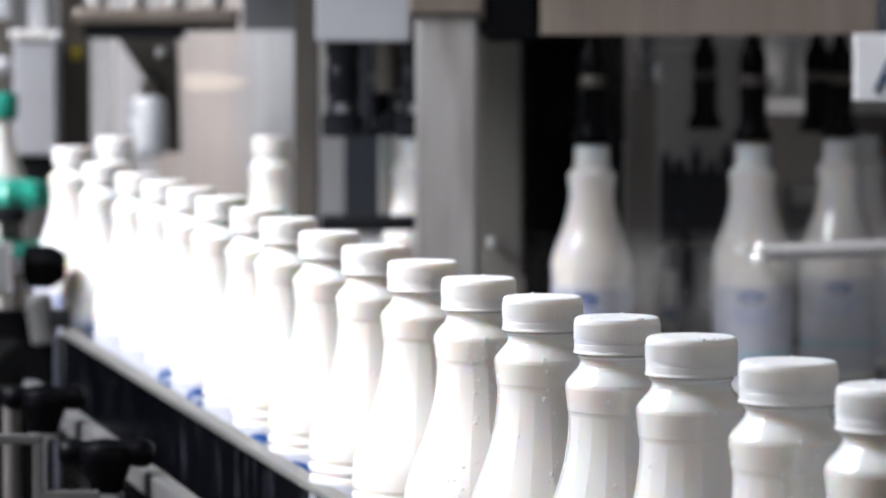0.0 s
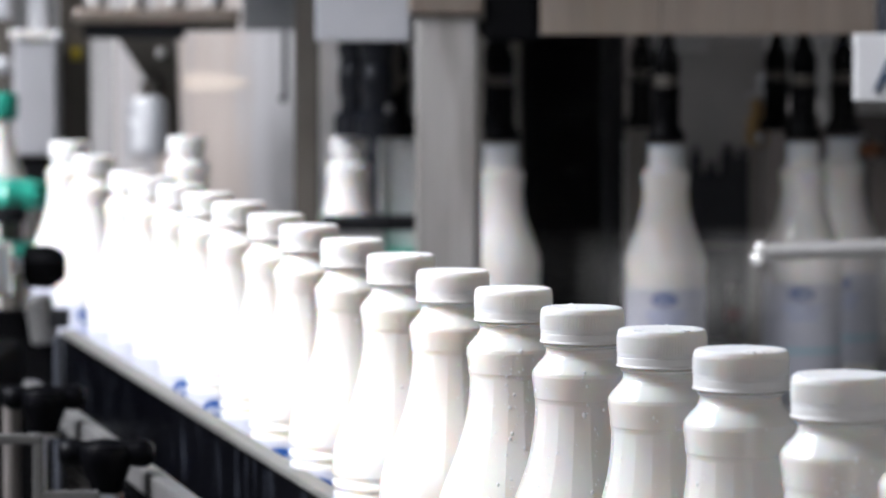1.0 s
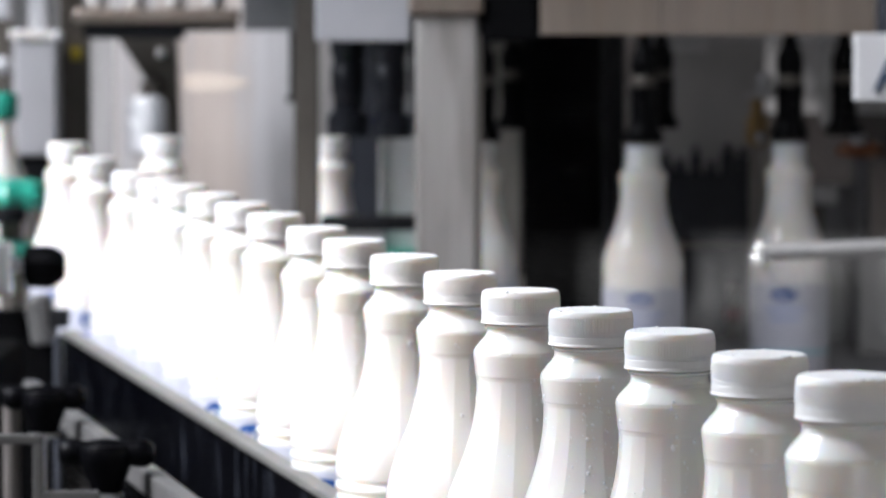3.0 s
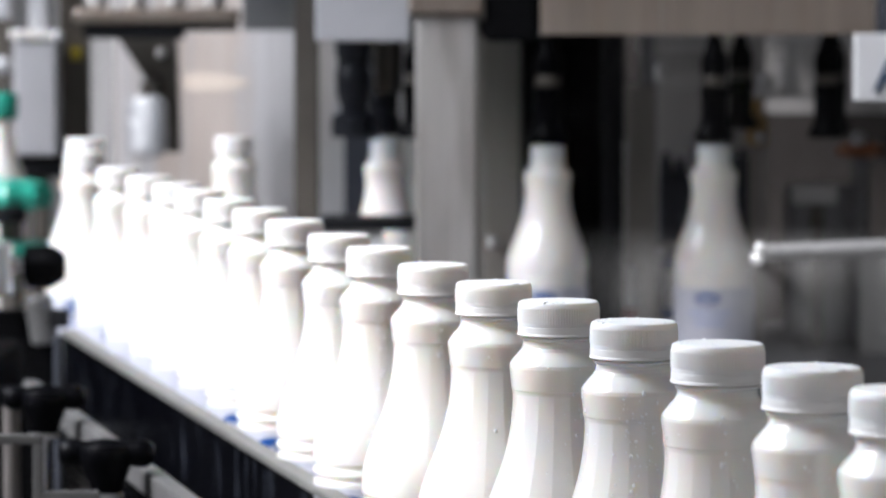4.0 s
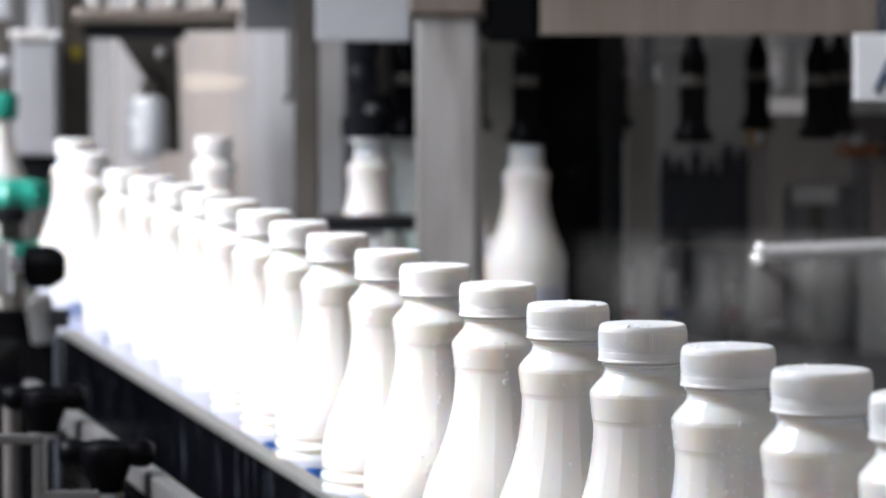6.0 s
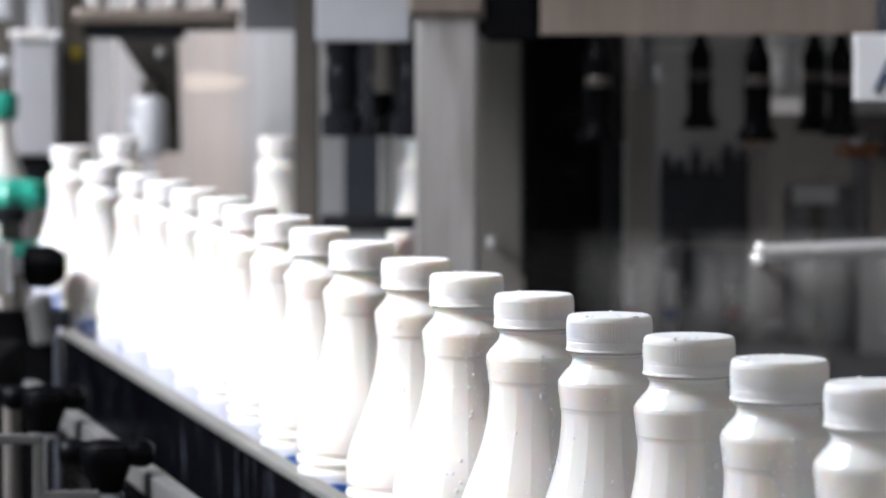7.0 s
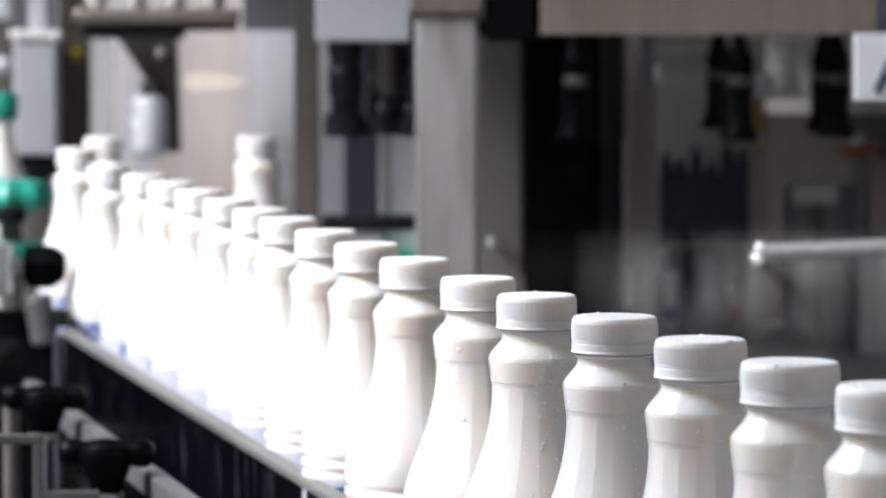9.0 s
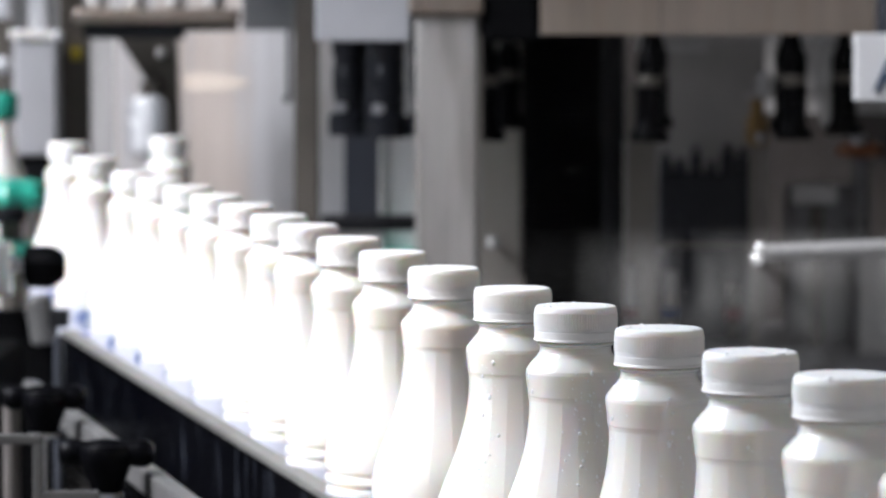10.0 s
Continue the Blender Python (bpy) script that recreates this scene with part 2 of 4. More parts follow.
def prism(points, y0, y1, bevel=0.0, bm=None):
    """A plate with an outline of (x, z) points between two depths."""
    b = bmesh.new()
    lo = [b.verts.new((x, y0, z)) for x, z in points]
    hi = [b.verts.new((x, y1, z)) for x, z in points]
    b.faces.new(lo)
    b.faces.new(hi[::-1])
    for i in range(len(points)):
        j = (i + 1) % len(points)
        b.faces.new((lo[j], lo[i], hi[i], hi[j]))
    if bevel:
        bmesh.ops.bevel(b, geom=b.edges[:], offset=bevel, segments=2, profile=0.6, affect="EDGES")
    return merge(bm, b)


# ---- the hall ----
part_floor = box(-2.4, 3.0, -2.4, 8.4, -0.1, 0.0)
tagged(mesh_object("floor", part_floor, CONCRETE), "grey concrete floor of the bottling hall", "floor", kind="structure")
tagged(mesh_object("ceiling", box(-2.4, 3.0, -2.4, 8.4, 5.2, 5.3), PLASTER), "white painted ceiling of the hall", "ceiling", kind="structure")
tagged(mesh_object("wall_north", box(-2.2, 2.8, 8.2, 8.4, 0, 5.2), PLASTER), "white plastered wall behind the machine", "wall", kind="structure")
tagged(mesh_object("wall_south", box(-2.2, 2.8, -2.4, -2.2, 0, 5.2), PLASTER), "white plastered wall of the hall", "wall", kind="structure")
tagged(mesh_object("wall_east", box(2.8, 3.0, -2.4, 8.4, 0, 5.2), PLASTER), "white plastered side wall", "wall", kind="structure")
WIN_Y0, WIN_Y1, WIN_Z0, WIN_Z1 = 0.92, 4.9, 2.2, 4.6
w = box(-2.4, -2.2, -2.4, WIN_Y0, 0, 5.2)
w = box(-2.4, -2.2, WIN_Y1, 8.4, 0, 3.4, bm=w)
w = box(-2.4, -2.2, WIN_Y0, WIN_Y1, 0, WIN_Z0, bm=w)
w = box(-2.4, -2.2, WIN_Y0, WIN_Y1, WIN_Z1, 5.2, bm=w)
tagged(mesh_object("wall_west", w, PLASTER), "white plastered wall with a wide window", "wall", kind="structure")
win = thing("window_1", "wide high window with a white frame", "window", (-2.3, (WIN_Y0 + WIN_Y1) / 2, WIN_Z0), kind="structure")
hw, hh = (WIN_Y1 - WIN_Y0) / 2, WIN_Z1 - WIN_Z0
fr = box(-0.04, 0.04, -hw, hw, 0, 0.05)
fr = box(-0.04, 0.04, -hw, hw, hh - 0.05, hh, bm=fr)
fr = box(-0.04, 0.04, -hw, -hw + 0.05, 0.05, hh - 0.05, bm=fr)
fr = box(-0.04, 0.04, hw - 0.05, hw, 0.05, hh - 0.05, bm=fr)
part("window_frame", fr, WHITE_PLATE, win)
pane = part("pane", box(-0.004, 0.004, -hw + 0.05, hw - 0.05, 0.05, hh - 0.05), WINDOW_GLASS, win)
pane.visible_shadow = False

# ---- the line: conveyor, guard rail ----
RA, RB = Vector((-0.322, 3.22, 0)), Vector((0.205, 1.0, 0))   # the rail's outer top edge
RDIR = (RB - RA).normalized()
RLEN = (RB - RA).length
RZ = math.degrees(math.atan2(RDIR.y, RDIR.x))                 # local x runs towards the camera, local y to the bottles
conv = thing("conveyor", "stainless steel bottle conveyor with flat chain belt", "conveyor", (RA.x, RA.y, 0), RZ)
part("belt", box(-0.75, RLEN, 0.005, 0.115, 0.985, 0.9995, 0.002), STEEL_DULL, conv, "grey flat-top chain belt")
part("side_frame", box(-0.75, RLEN, -0.006, 0.003, 0.80, 0.985, 0.002), DARK_BROWN, conv)
part("side_frame", box(-0.75, RLEN, 0.117, 0.126, 0.80, 1.01, 0.002), STEEL, conv)
for k in range(4):
    part("leg", box(-0.6 + k * 0.75, -0.56 + k * 0.75, 0.04, 0.08, 0, 0.985, 0.003), STEEL, conv)
rail = thing("guard_rail", "dark wet guard plate with a pale steel top strip", "guard rail", (RA.x, RA.y, 0), RZ)
RTILT = Matrix(((1, 0, 0, 0), (0, 1, 0, 0), (-0.0038, 0, 1, 0.0044), (0, 0, 0, 1)))   # the far end stands a little higher
part("top_strip", box(0.0, RLEN, -0.004, 0.0080, 1.0985, 1.103, 0.0008, RTILT), STRIP, rail, "pale stainless top strip")
part("plate", box(-0.045, RLEN, 0.001, 0.006, 0.986, 1.0982, 0.001, RTILT), RAIL_DARK, rail, "near-black glossy plate with dried drips")
lower = thing("lower_guide_bar", "light grey steel guide bar under the clamps", "guide bar", (RA.x, RA.y, 0), RZ)
part("bar", box(0.30, RLEN, -0.074, -0.062, 1.078, 1.094, 0.003), WORN_GREY, lower)
for k in range(2):
    part("bracket", box(1.50 + k * 0.5, 1.52 + k * 0.5, -0.066, -0.006, 1.060, 1.078, 0.002), DARK_BROWN, lower)


def clamp(at, span, rz, tall):
    """A T-shaped black clamp handle on a threaded rod."""
    ob = thing("clamp_knob", "black plastic wing knob on a steel threaded rod", "clamp knob", at, rz, "clamp knobs")
    s = span / 2
    bm = bmesh.new()
    m = pose(0, 0, 0, 0, 90, 0)
    prof = [(0, -s), (0.0055, -s + 0.001), (0.0085, -s + 0.005), (0.0088, -s + 0.010), (0.0072, -s + 0.018), (0.0085, -0.006), (0.009, 0), (0.0085, 0.006), (0.0072, s - 0.018), (0.0088, s - 0.010), (0.0085, s - 0.005), (0.0055, s - 0.001), (0, s)]
    bm = lathe(prof, 20, m, None, close=False)
    bm = lathe([(0.0150, 0.005), (0.0172, 0.000), (0.0160, -0.006), (0.0115, -0.017), (0.0092, -0.025)], 20, None, bm)
    part("handle", bm, BLACK, ob, smooth=50)
    part("washer", lathe([(0.009, -0.028), (0.0105, -0.0275), (0.0105, -0.0245), (0.009, -0.024)], 20), STEEL_BRIGHT, ob, "bright steel washer", smooth=40)
    part("rod", lathe([(0.004, -tall), (0.004, -0.028)], 12), STEEL_BRIGHT, ob, smooth=40)
    return ob


clamp((-0.275, 2.60, 1.111), 0.058, 4, 0.11)
clamp((-0.2056, 2.30, 1.107), 0.060, -4, 0.09)

kn = thing("clamp_knob", "black plastic star knob on a rail bracket", "clamp knob", (-0.353, 3.36, 1.153), 0, "clamp knobs")
part("grip", lathe([(0.012, -0.020), (0.0195, -0.018), (0.0205, 0.000), (0.0185, 0.008), (0.0120, 0.0165), (0.0100, 0.0175)], 7, pose(0, 0, 0, 0, 90, 0)), BELLOWS, kn)
part("stem", tube((-0.045, 0, 0), (-0.012, 0, 0), 0.006), STEEL_BRIGHT, kn, smooth=40)
br = thing("rail_bracket", "bright stainless bracket block with a round spigot", "bracket", (-0.381, 3.34, 1.15), 0)
part("block", box(-0.03, 0.0, -0.012, 0.012, -0.022, 0.025, 0.003), STEEL_BRIGHT, br)
part("spigot", lathe([(0.009, -0.066), (0.0125, -0.063), (0.0125, -0.026), (0.009, -0.022)], 24, pose(0.018, 0, 0.0, 0, -10, 0)), WORN_GREY, br, "pale round plastic spigot", smooth=40)
part("foot", box(0.033, 0.05, -0.012, 0.012, -0.05, -0.034, 0.003), RUBBER, br, "black clamp foot")
po = thing("support_post", "round polished support post of the guide rails", "post", (-0.290, 2.85, 0))
part("post", tube((0, 0, 0), (0, 0, 1.133), 0.0045), DARK_SLATE, po, smooth=40)
part("collar", lathe([(0.0044, 1.083), (0.0050, 1.0835), (0.0050, 1.0885), (0.0044, 1.089)], 16), BLUE, po, "small blue ring", smooth=40)
fm = thing("tube_frame", "thin square steel tube frame of the line", "frame", (-0.2255, 2.25, 0))
part("crossbar", box(-0.12, -0.0135, -0.003, 0.003, 1.118, 1.124, 0.001), WORN_GREY, fm)
part("upright", box(-0.0195, -0.0135, -0.003, 0.003, 0.0, 1.118, 0.001), WORN_GREY, fm)
part("lower_bar", box(-0.0135, 0.02, -0.003, 0.003, 1.084, 1.090, 0.001), WORN_GREY, fm)
po2 = thing("support_post", "round polished support post of the guide rails", "post", (-0.30, 2.62, 0))
part("post", tube((0, 0, 0), (0, 0, 1.105), 0.006), DARK_WALL, po2, smooth=40)
# black box and sheets added where only shade lies under the line
lb = thing("shade_backing", "black sheets standing in for the shade under the conveyor", "machine housing", (0, 0, 0))
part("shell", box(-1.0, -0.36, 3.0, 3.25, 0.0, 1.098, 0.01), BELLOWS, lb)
part("shade_sheet", box(-0.95, -0.345, 3.365, 3.385, 1.0085, 1.113, 0.004), BELLOWS, lb)
part("shade_sheet", box(-0.80, -0.30, 2.93, 2.96, 0.0, 1.085, 0.005), BELLOWS, lb)

# ---- the machine: frame, guards, carousel, capper ----
PLAT = 1.0145
deck = thing("machine_deck", "stainless steel machine deck under the carousels", "machine deck", (0, 0, 0))
part("top", box(-0.75, 1.3, 3.33, 4.64, PLAT - 0.03, PLAT - 0.006, 0.004), STEEL_DULL, deck)
part("skirt", box(-0.75, 1.3, 3.34, 3.36, 0.1, PLAT - 0.03, 0.002), STEEL, deck)
part("skirt", box(-0.75, 1.3, 4.60, 4.62, 0.1, PLAT - 0.03, 0.002), STEEL, deck)
for lx in (-0.7, 1.22):
    for ly in (3.4, 4.5):
        part("leg", box(lx, lx + 0.05, ly, ly + 0.05, 0, PLAT - 0.03, 0.003), STEEL, deck)

post = thing("machine_post", "wide brushed stainless post of the machine frame", "machine post", (0.003, 3.43, 0))
part("column", box(-0.028, 0.028, -0.028, 0.028, PLAT - 0.006, 1.3765, 0.004), POST_STEEL, post)
part("head_plate", box(-0.034, 0.033, -0.034, 0.034, 1.3765, 1.395, 0.003), STEEL_WARM, post, "worn steel head plate")
part("flange", box(0.028, 0.0322, -0.024, 0.03, 1.03, 1.37, 0.001), WARM_GREY, post)
pil = thing("machine_post", "narrow dark bronze-coloured machine post", "machine post", (-0.128, 3.56, 0))
part("column", box(-0.0115, 0.0115, -0.012, 0.012, PLAT - 0.006, 1.62, 0.002), DARK_BROWN, pil)

beam = thing("top_cover", "stained stainless cover above the filling carousel", "machine cover", (0, 0, 0))
part("front_panel", box(0.085, 0.1895, 3.30, 3.306, 1.3585, 1.72, 0.001), STEEL_WARM, beam)
part("front_panel", box(0.1905, 0.3765, 3.30, 3.306, 1.3585, 1.72, 0.001), STEEL_WARM, beam)
part("end_panel", box(0.3785, 1.2, 3.30, 3.306, 1.3585, 1.72, 0.001), DARK_SLATE, beam, "dark slate end panel")
part("lower_lip", box(0.085, 1.2, 3.306, 3.33, 1.3585, 1.362, 0.001), STEEL_DULL, beam)
# unseen sheets and their post, added to keep the sun off the carousel
part("sun_shield", box(-0.60, 1.2, 3.33, 4.22, 1.72, 1.74, 0.002), STEEL_DULL, beam)
part("rear_sun_shield", box(-0.02, 1.2, 4.22, 5.1, 1.72, 1.74, 0.002), STEEL_DULL, beam)
part("shield_post", box(-0.60, -0.57, 4.18, 4.21, PLAT - 0.006, 1.72, 0.002), STEEL_DULL, beam)
mid = thing("top_cover", "light grey painted cover above the capping head", "machine cover", (0, 0, 0))
part("front_panel", box(-0.118, -0.030, 3.50, 3.52, 1.3515, 1.72, 0.003), GREY_PAINT, mid)
part("side_panel", box(-0.030, -0.024, 3.52, 3.9, 1.35, 1.72, 0.002), DARK_BROWN, mid)
# matt black block put into the gap to stand for its shade
gap = thing("gap_block", "black block filling the dark gap beside the steel post", "hinge", (0.058, 3.42, 1.36))
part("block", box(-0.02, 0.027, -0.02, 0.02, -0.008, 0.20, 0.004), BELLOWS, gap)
part("arm", box(-0.028, 0.0, -0.014, 0.014, -0.004, 0.011, 0.002), BLACK, gap)

# panels close the back; their dark colour carries the shade inside the machine
lining = thing("machine_enclosure", "dark back panels with the machine's inner shade in their colour", "machine panel", (0, 0, 0))
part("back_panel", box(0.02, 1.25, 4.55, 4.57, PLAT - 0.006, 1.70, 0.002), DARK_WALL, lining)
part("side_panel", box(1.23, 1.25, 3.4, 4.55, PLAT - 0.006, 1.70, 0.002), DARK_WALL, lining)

gplate = thing("side_plate", "grey steel side plate with a toothed edge", "machine plate", (0.067, 4.10, 0))
part("plate", box(-0.026, 0.022, -0.003, 0.003, 1.06, 1.60, 0.001), WARM_GREY, gplate)
tb = None
for k in range(44):
    tb = box(0.022, 0.027, -0.003, 0.003, 1.095 + k * 0.006, 1.0985 + k * 0.006, bm=tb)
part("toothed_edge", tb, DARK_BROWN, gplate)
part("nozzle", ball((-0.014, -0.02, 1.132), 0.0065), CHROME, gplate, "bright round nozzle", smooth=40)
part("nozzle_stem", tube((-0.014, -0.018, 1.132), (-0.014, -0.003, 1.132), 0.003), STEEL_DULL, gplate, smooth=40)

# the filling carousel: nine stations, turning clockwise seen from above
CX, CY, CR = 0.1714, 3.82, 0.2322
A0 = 97.4                              # the bearing of the first station at the start
car = thing("filling_carousel", "turning filling carousel with black filling heads over the bottles", "filling carousel", (CX, CY, 0))
part("core", lathe([(0.020, PLAT), (0.020, 1.03), (0.011, 1.04), (0.011, 1.243), (0.010, 1.245)], 28), RUBBER, car, "black centre shaft", smooth=35)
part("upper_core", lathe([(0.010, 1.245), (0.012, 1.25), (0.012, 1.46)], 28), RUBBER, car, "black upper shaft", smooth=35)
part("lower_disc", lathe([(0.29, PLAT - 0.005), (0.292, PLAT - 0.003), (0.292, PLAT - 0.0015), (0.29, PLAT - 0.0005)], 64), STEEL_DULL, car, smooth=30)
part("upper_disc", lathe([(0.29, 1.46), (0.292, 1.463), (0.292, 1.49), (0.29, 1.493)], 64), STEEL, car, smooth=30)


def star_shape(a, r, z):
    k = (a * 9 / (2 * math.pi)) % 1.0
    return r - 0.030 * max(0.0, 1 - (abs(k - 0.5) / 0.28) ** 2)


part("star_plate", lathe([(0.03, 1.022), (0.222, 1.022), (0.222, 1.034), (0.03, 1.034)], 120, pose(0, 0, 0, 0, 0, -A0 - 20), None, star_shape), STEEL_DULL, car, "grey star plate with bottle pockets", smooth=25)


def head_mesh(kind):
    if kind == "bell":
        return lathe([(0.0180, 1.256), (0.0190, 1.258), (0.0185, 1.263), (0.0138, 1.270), (0.0128, 1.277), (0.0128, 1.300), (0.0138, 1.302), (0.0138, 1.308)], 24)
    if kind == "collar":
        return lathe([(0.0115, 1.308), (0.0122, 1.309), (0.0122, 1.318), (0.0115, 1.319)], 24)
    return lathe([(0.0120, 1.319), (0.0128, 1.321), (0.0128, 1.333), (0.0118, 1.338), (0.0080, 1.346), (0.0062, 1.355), (0.0062, 1.46)], 24)


HEADS = {}
for k in range(9):
    al = radians(A0 + 40 * k)
    if not HEADS:
        HEADS["valve"] = part("filling_head", head_mesh("valve"), BLACK, car, smooth=40)
        HEADS["bell"] = part("bell", head_mesh("bell"), BLACK, HEADS["valve"], smooth=40)
        HEADS["collar"] = part("collar", head_mesh("collar"), DARK_BROWN, HEADS["valve"], "worn brown collar", smooth=40)
        ob = HEADS["valve"]
    else:
        ob = new("filling_head", HEADS["valve"].data)
        ob.parent = car
        for nm in ("bell", "collar"):
            new(nm, HEADS[nm].data).parent = ob
    ob.location = (CR * math.cos(al), -CR * math.sin(al), 0)

rp = thing("rear_panel", "mid grey steel panel inside the filling machine", "machine panel", (0, 4.35, 0))
part("panel", box(0.2455, 0.3695, -0.003, 0.003, 1.10, 1.60, 0.001), PANEL_GREY, rp)
part("top_bar", box(0.222, 0.302, -0.05, -0.03, 1.3355, 1.350, 0.003), SATIN, rp, "bright steel cross bar")
part("bar_bracket", box(0.262, 0.272, -0.03, -0.003, 1.338, 1.348, 0.001), STEEL_DULL, rp)
part("foot", box(0.25, 0.365, -0.01, 0.01, PLAT - 0.006, 1.10, 0.002), DARK_SLATE, rp)
pp = thing("rear_panel", "pale grey panel behind the valve block", "machine panel", (0, 4.45, 0))
part("panel", box(0.366, 0.62, -0.003, 0.003, 1.262, 1.62, 0.001), PANEL_PALE, pp)
part("foot", box(0.58, 0.62, -0.01, 0.01, PLAT - 0.006, 1.262, 0.002), DARK_SLATE, pp)
fc = thing("machine_column", "worn grey column with a bright ball joint", "machine column", (0.219, 4.20, 0))
part("column", box(-0.0165, 0.0165, -0.012, 0.012, PLAT - 0.006, 1.300, 0.004), WARM_GREY, fc)
part("neck", box(0.000, 0.0165, -0.010, 0.010, 1.300, 1.375, 0.002), STEEL_DULL, fc)
part("edge_strip", box(-0.0195, -0.0165, -0.011, 0.002, 1.10, 1.24, 0.001), SATIN, fc, "bright worn edge strip")
part("joint", ball((0.021, -0.020, 1.315), 0.0085, sz=1.35), CHROME, fc, smooth=40)
vm = thing("valve_manifold", "row of black valves on a dark manifold", "valve", (0.302, 4.285, 0))
part("manifold", box(-0.058, 0.058, -0.012, 0.02, 1.115, 1.198, 0.004), DARK_SLATE, vm)
part("manifold_foot", box(-0.05, 0.05, -0.008, 0.016, PLAT - 0.006, 1.115, 0.003), DARK_SLATE, vm)
for vx, vr, vz in ((-0.050, 0.007, 1.2235), (-0.034, 0.008, 1.216), (-0.016, 0.0065, 1.229), (0.002, 0.0075, 1.213), (0.020, 0.008, 1.231), (0.037, 0.009, 1.226), (0.052, 0.006, 1.231)):
    part("valve", lathe([(vr, 1.198), (vr, vz - 0.012), (vr * 0.6, vz - 0.008), (vr * 0.6, vz - 0.001), (vr * 0.45, vz)], 20, pose(vx, 0, 0)), DARK_SLATE, vm, smooth=40)
bl = thing("bellows_column", "black ribbed rubber bellows column inside the machine", "bellows", (0.133, 4.02, 0))
bp = [(0.047, PLAT - 0.006), (0.047, 1.10)]
for k in range(50):
    bp += [(0.0525, 1.102 + k * 0.007), (0.0525, 1.1035 + k * 0.007), (0.0480, 1.1055 + k * 0.007), (0.0480, 1.107 + k * 0.007)]
bp += [(0.05, 1.46)]
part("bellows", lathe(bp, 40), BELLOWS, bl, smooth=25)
sign = thing("sign", "white sign plate with a dark letter", "sign", (0.361, 3.205, 1.33))
part("plate", box(-0.013, 0.06, -0.002, 0.008, -0.0275, 0.0295, 0.002), WHITE_PLATE, sign)
cu = bpy.data.curves.new("letter", "FONT")
cu.body, cu.size, cu.extrude, cu.align_x = "A", 0.041, 0.0006, "LEFT"
tmp = bpy.data.objects.new("letter_tmp", cu)
scene.collection.objects.link(tmp)
bpy.context.view_layer.update()
lme = bpy.data.meshes.new_from_object(tmp.evaluated_get(bpy.context.evaluated_depsgraph_get()))
bpy.data.objects.remove(tmp)
lme.materials.clear()
lme.materials.append(NAVY)
letter = new("letter", lme)
letter.parent = sign
letter.matrix_local = pose(0.0027, -0.0032, -0.019, 90, 0, 0)

vb = thing("valve_block", "steel valve block with brass body and chrome fittings", "valve", (0.39, 4.20, 0))
part("shelf", box(-0.055, 0.065, -0.012, 0.03, 1.285, 1.2905, 0.001), SATIN, vb, "bright steel shelf")
part("brass_body", lathe([(0.008, 1.232), (0.0125, 1.235), (0.0125, 1.262), (0.008, 1.268), (0.006, 1.285)], 20, pose(-0.042, -0.005, 0)), AMBER, vb, "brass valve body", smooth=40)
part("nut", ball((-0.040, -0.018, 1.242), 0.006), CHROME, vb, smooth=40)
part("fitting", lathe([(0.009, 1.291), (0.0105, 1.293), (0.0105, 1.305), (0.006, 1.312)], 20, pose(-0.032, 0, 0)), CHROME, vb, smooth=40)
part("fitting", lathe([(0.010, 1.291), (0.012, 1.294), (0.009, 1.315), (0.005, 1.33), (0.004, 1.345)], 20, pose(-0.006, 0, 0)), CHROME, vb, smooth=40)
part("fitting", lathe([(0.006, 1.291), (0.009, 1.294), (0.009, 1.32), (0.006, 1.35)], 20, pose(0.032, 0, 0)), CHROME, vb, smooth=40)
part("drip_nozzle", lathe([(0.0, 1.252), (0.0060, 1.258), (0.0075, 1.270), (0.0050, 1.285)], 20, pose(0.0340, -0.006, 0)), CHROME, vb, smooth=40)
part("stand", box(-0.048, -0.034, 0.012, 0.03, PLAT - 0.006, 1.285, 0.002), WARM_GREY, vb)
part("manifold", box(0.000, 0.050, 0.01, 0.03, 1.166, 1.188, 0.004), SATIN, vb, "machined manifold block")
part("manifold_leg", box(0.02, 0.035, 0.012, 0.028, PLAT - 0.006, 1.166, 0.002), DARK_BROWN, vb)
cf = thing("copper_coupling", "copper pipe coupling with a bright cap", "pipe fitting", (0.47, 4.25, 1.218))
part("coupling", lathe([(0.012, 0), (0.03, 0.003), (0.028, 0.012), (0.012, 0.018)], 28), COPPER, cf, smooth=40)
part("cap", ball((-0.005, -0.02, 0.02), 0.009), STEEL_BRIGHT, cf, smooth=40)
part("pipe", tube((0, 0, -0.205), (0, 0, 0), 0.01), STEEL_DULL, cf, smooth=40)
rg = thing("guide_rail", "thin worn rear guide rail with coloured posts", "guide rail", (0, 0, 0))
part("rail", box(0.06, 0.345, 4.108, 4.112, 1.124, 1.130, 0.001), WARM_GREY, rg)
for gx, top, mat, ring in ((0.2036, 1.104, SATIN, RED), (0.247, 1.10, SATIN, BLUE), (0.315, 1.085, WARM_GREY, RED)):
    part("post", tube((gx, 4.10, PLAT - 0.006), (gx, 4.10, top), 0.0065), mat, rg, smooth=40)
    part("collar", lathe([(0.007, 1.046), (0.0085, 1.047), (0.0085, 1.060), (0.007, 1.061)], 20, pose(gx, 4.10, 0)), ring, rg, smooth=40)
part("end_plate", box(0.452, 0.50, 4.10, 4.106, PLAT - 0.006, 1.128, 0.002), SATIN, rg)
gb1 = thing("gear_housing", "worn grey gear housing on the deck", "gear housing", (0.43, 4.3, 0))
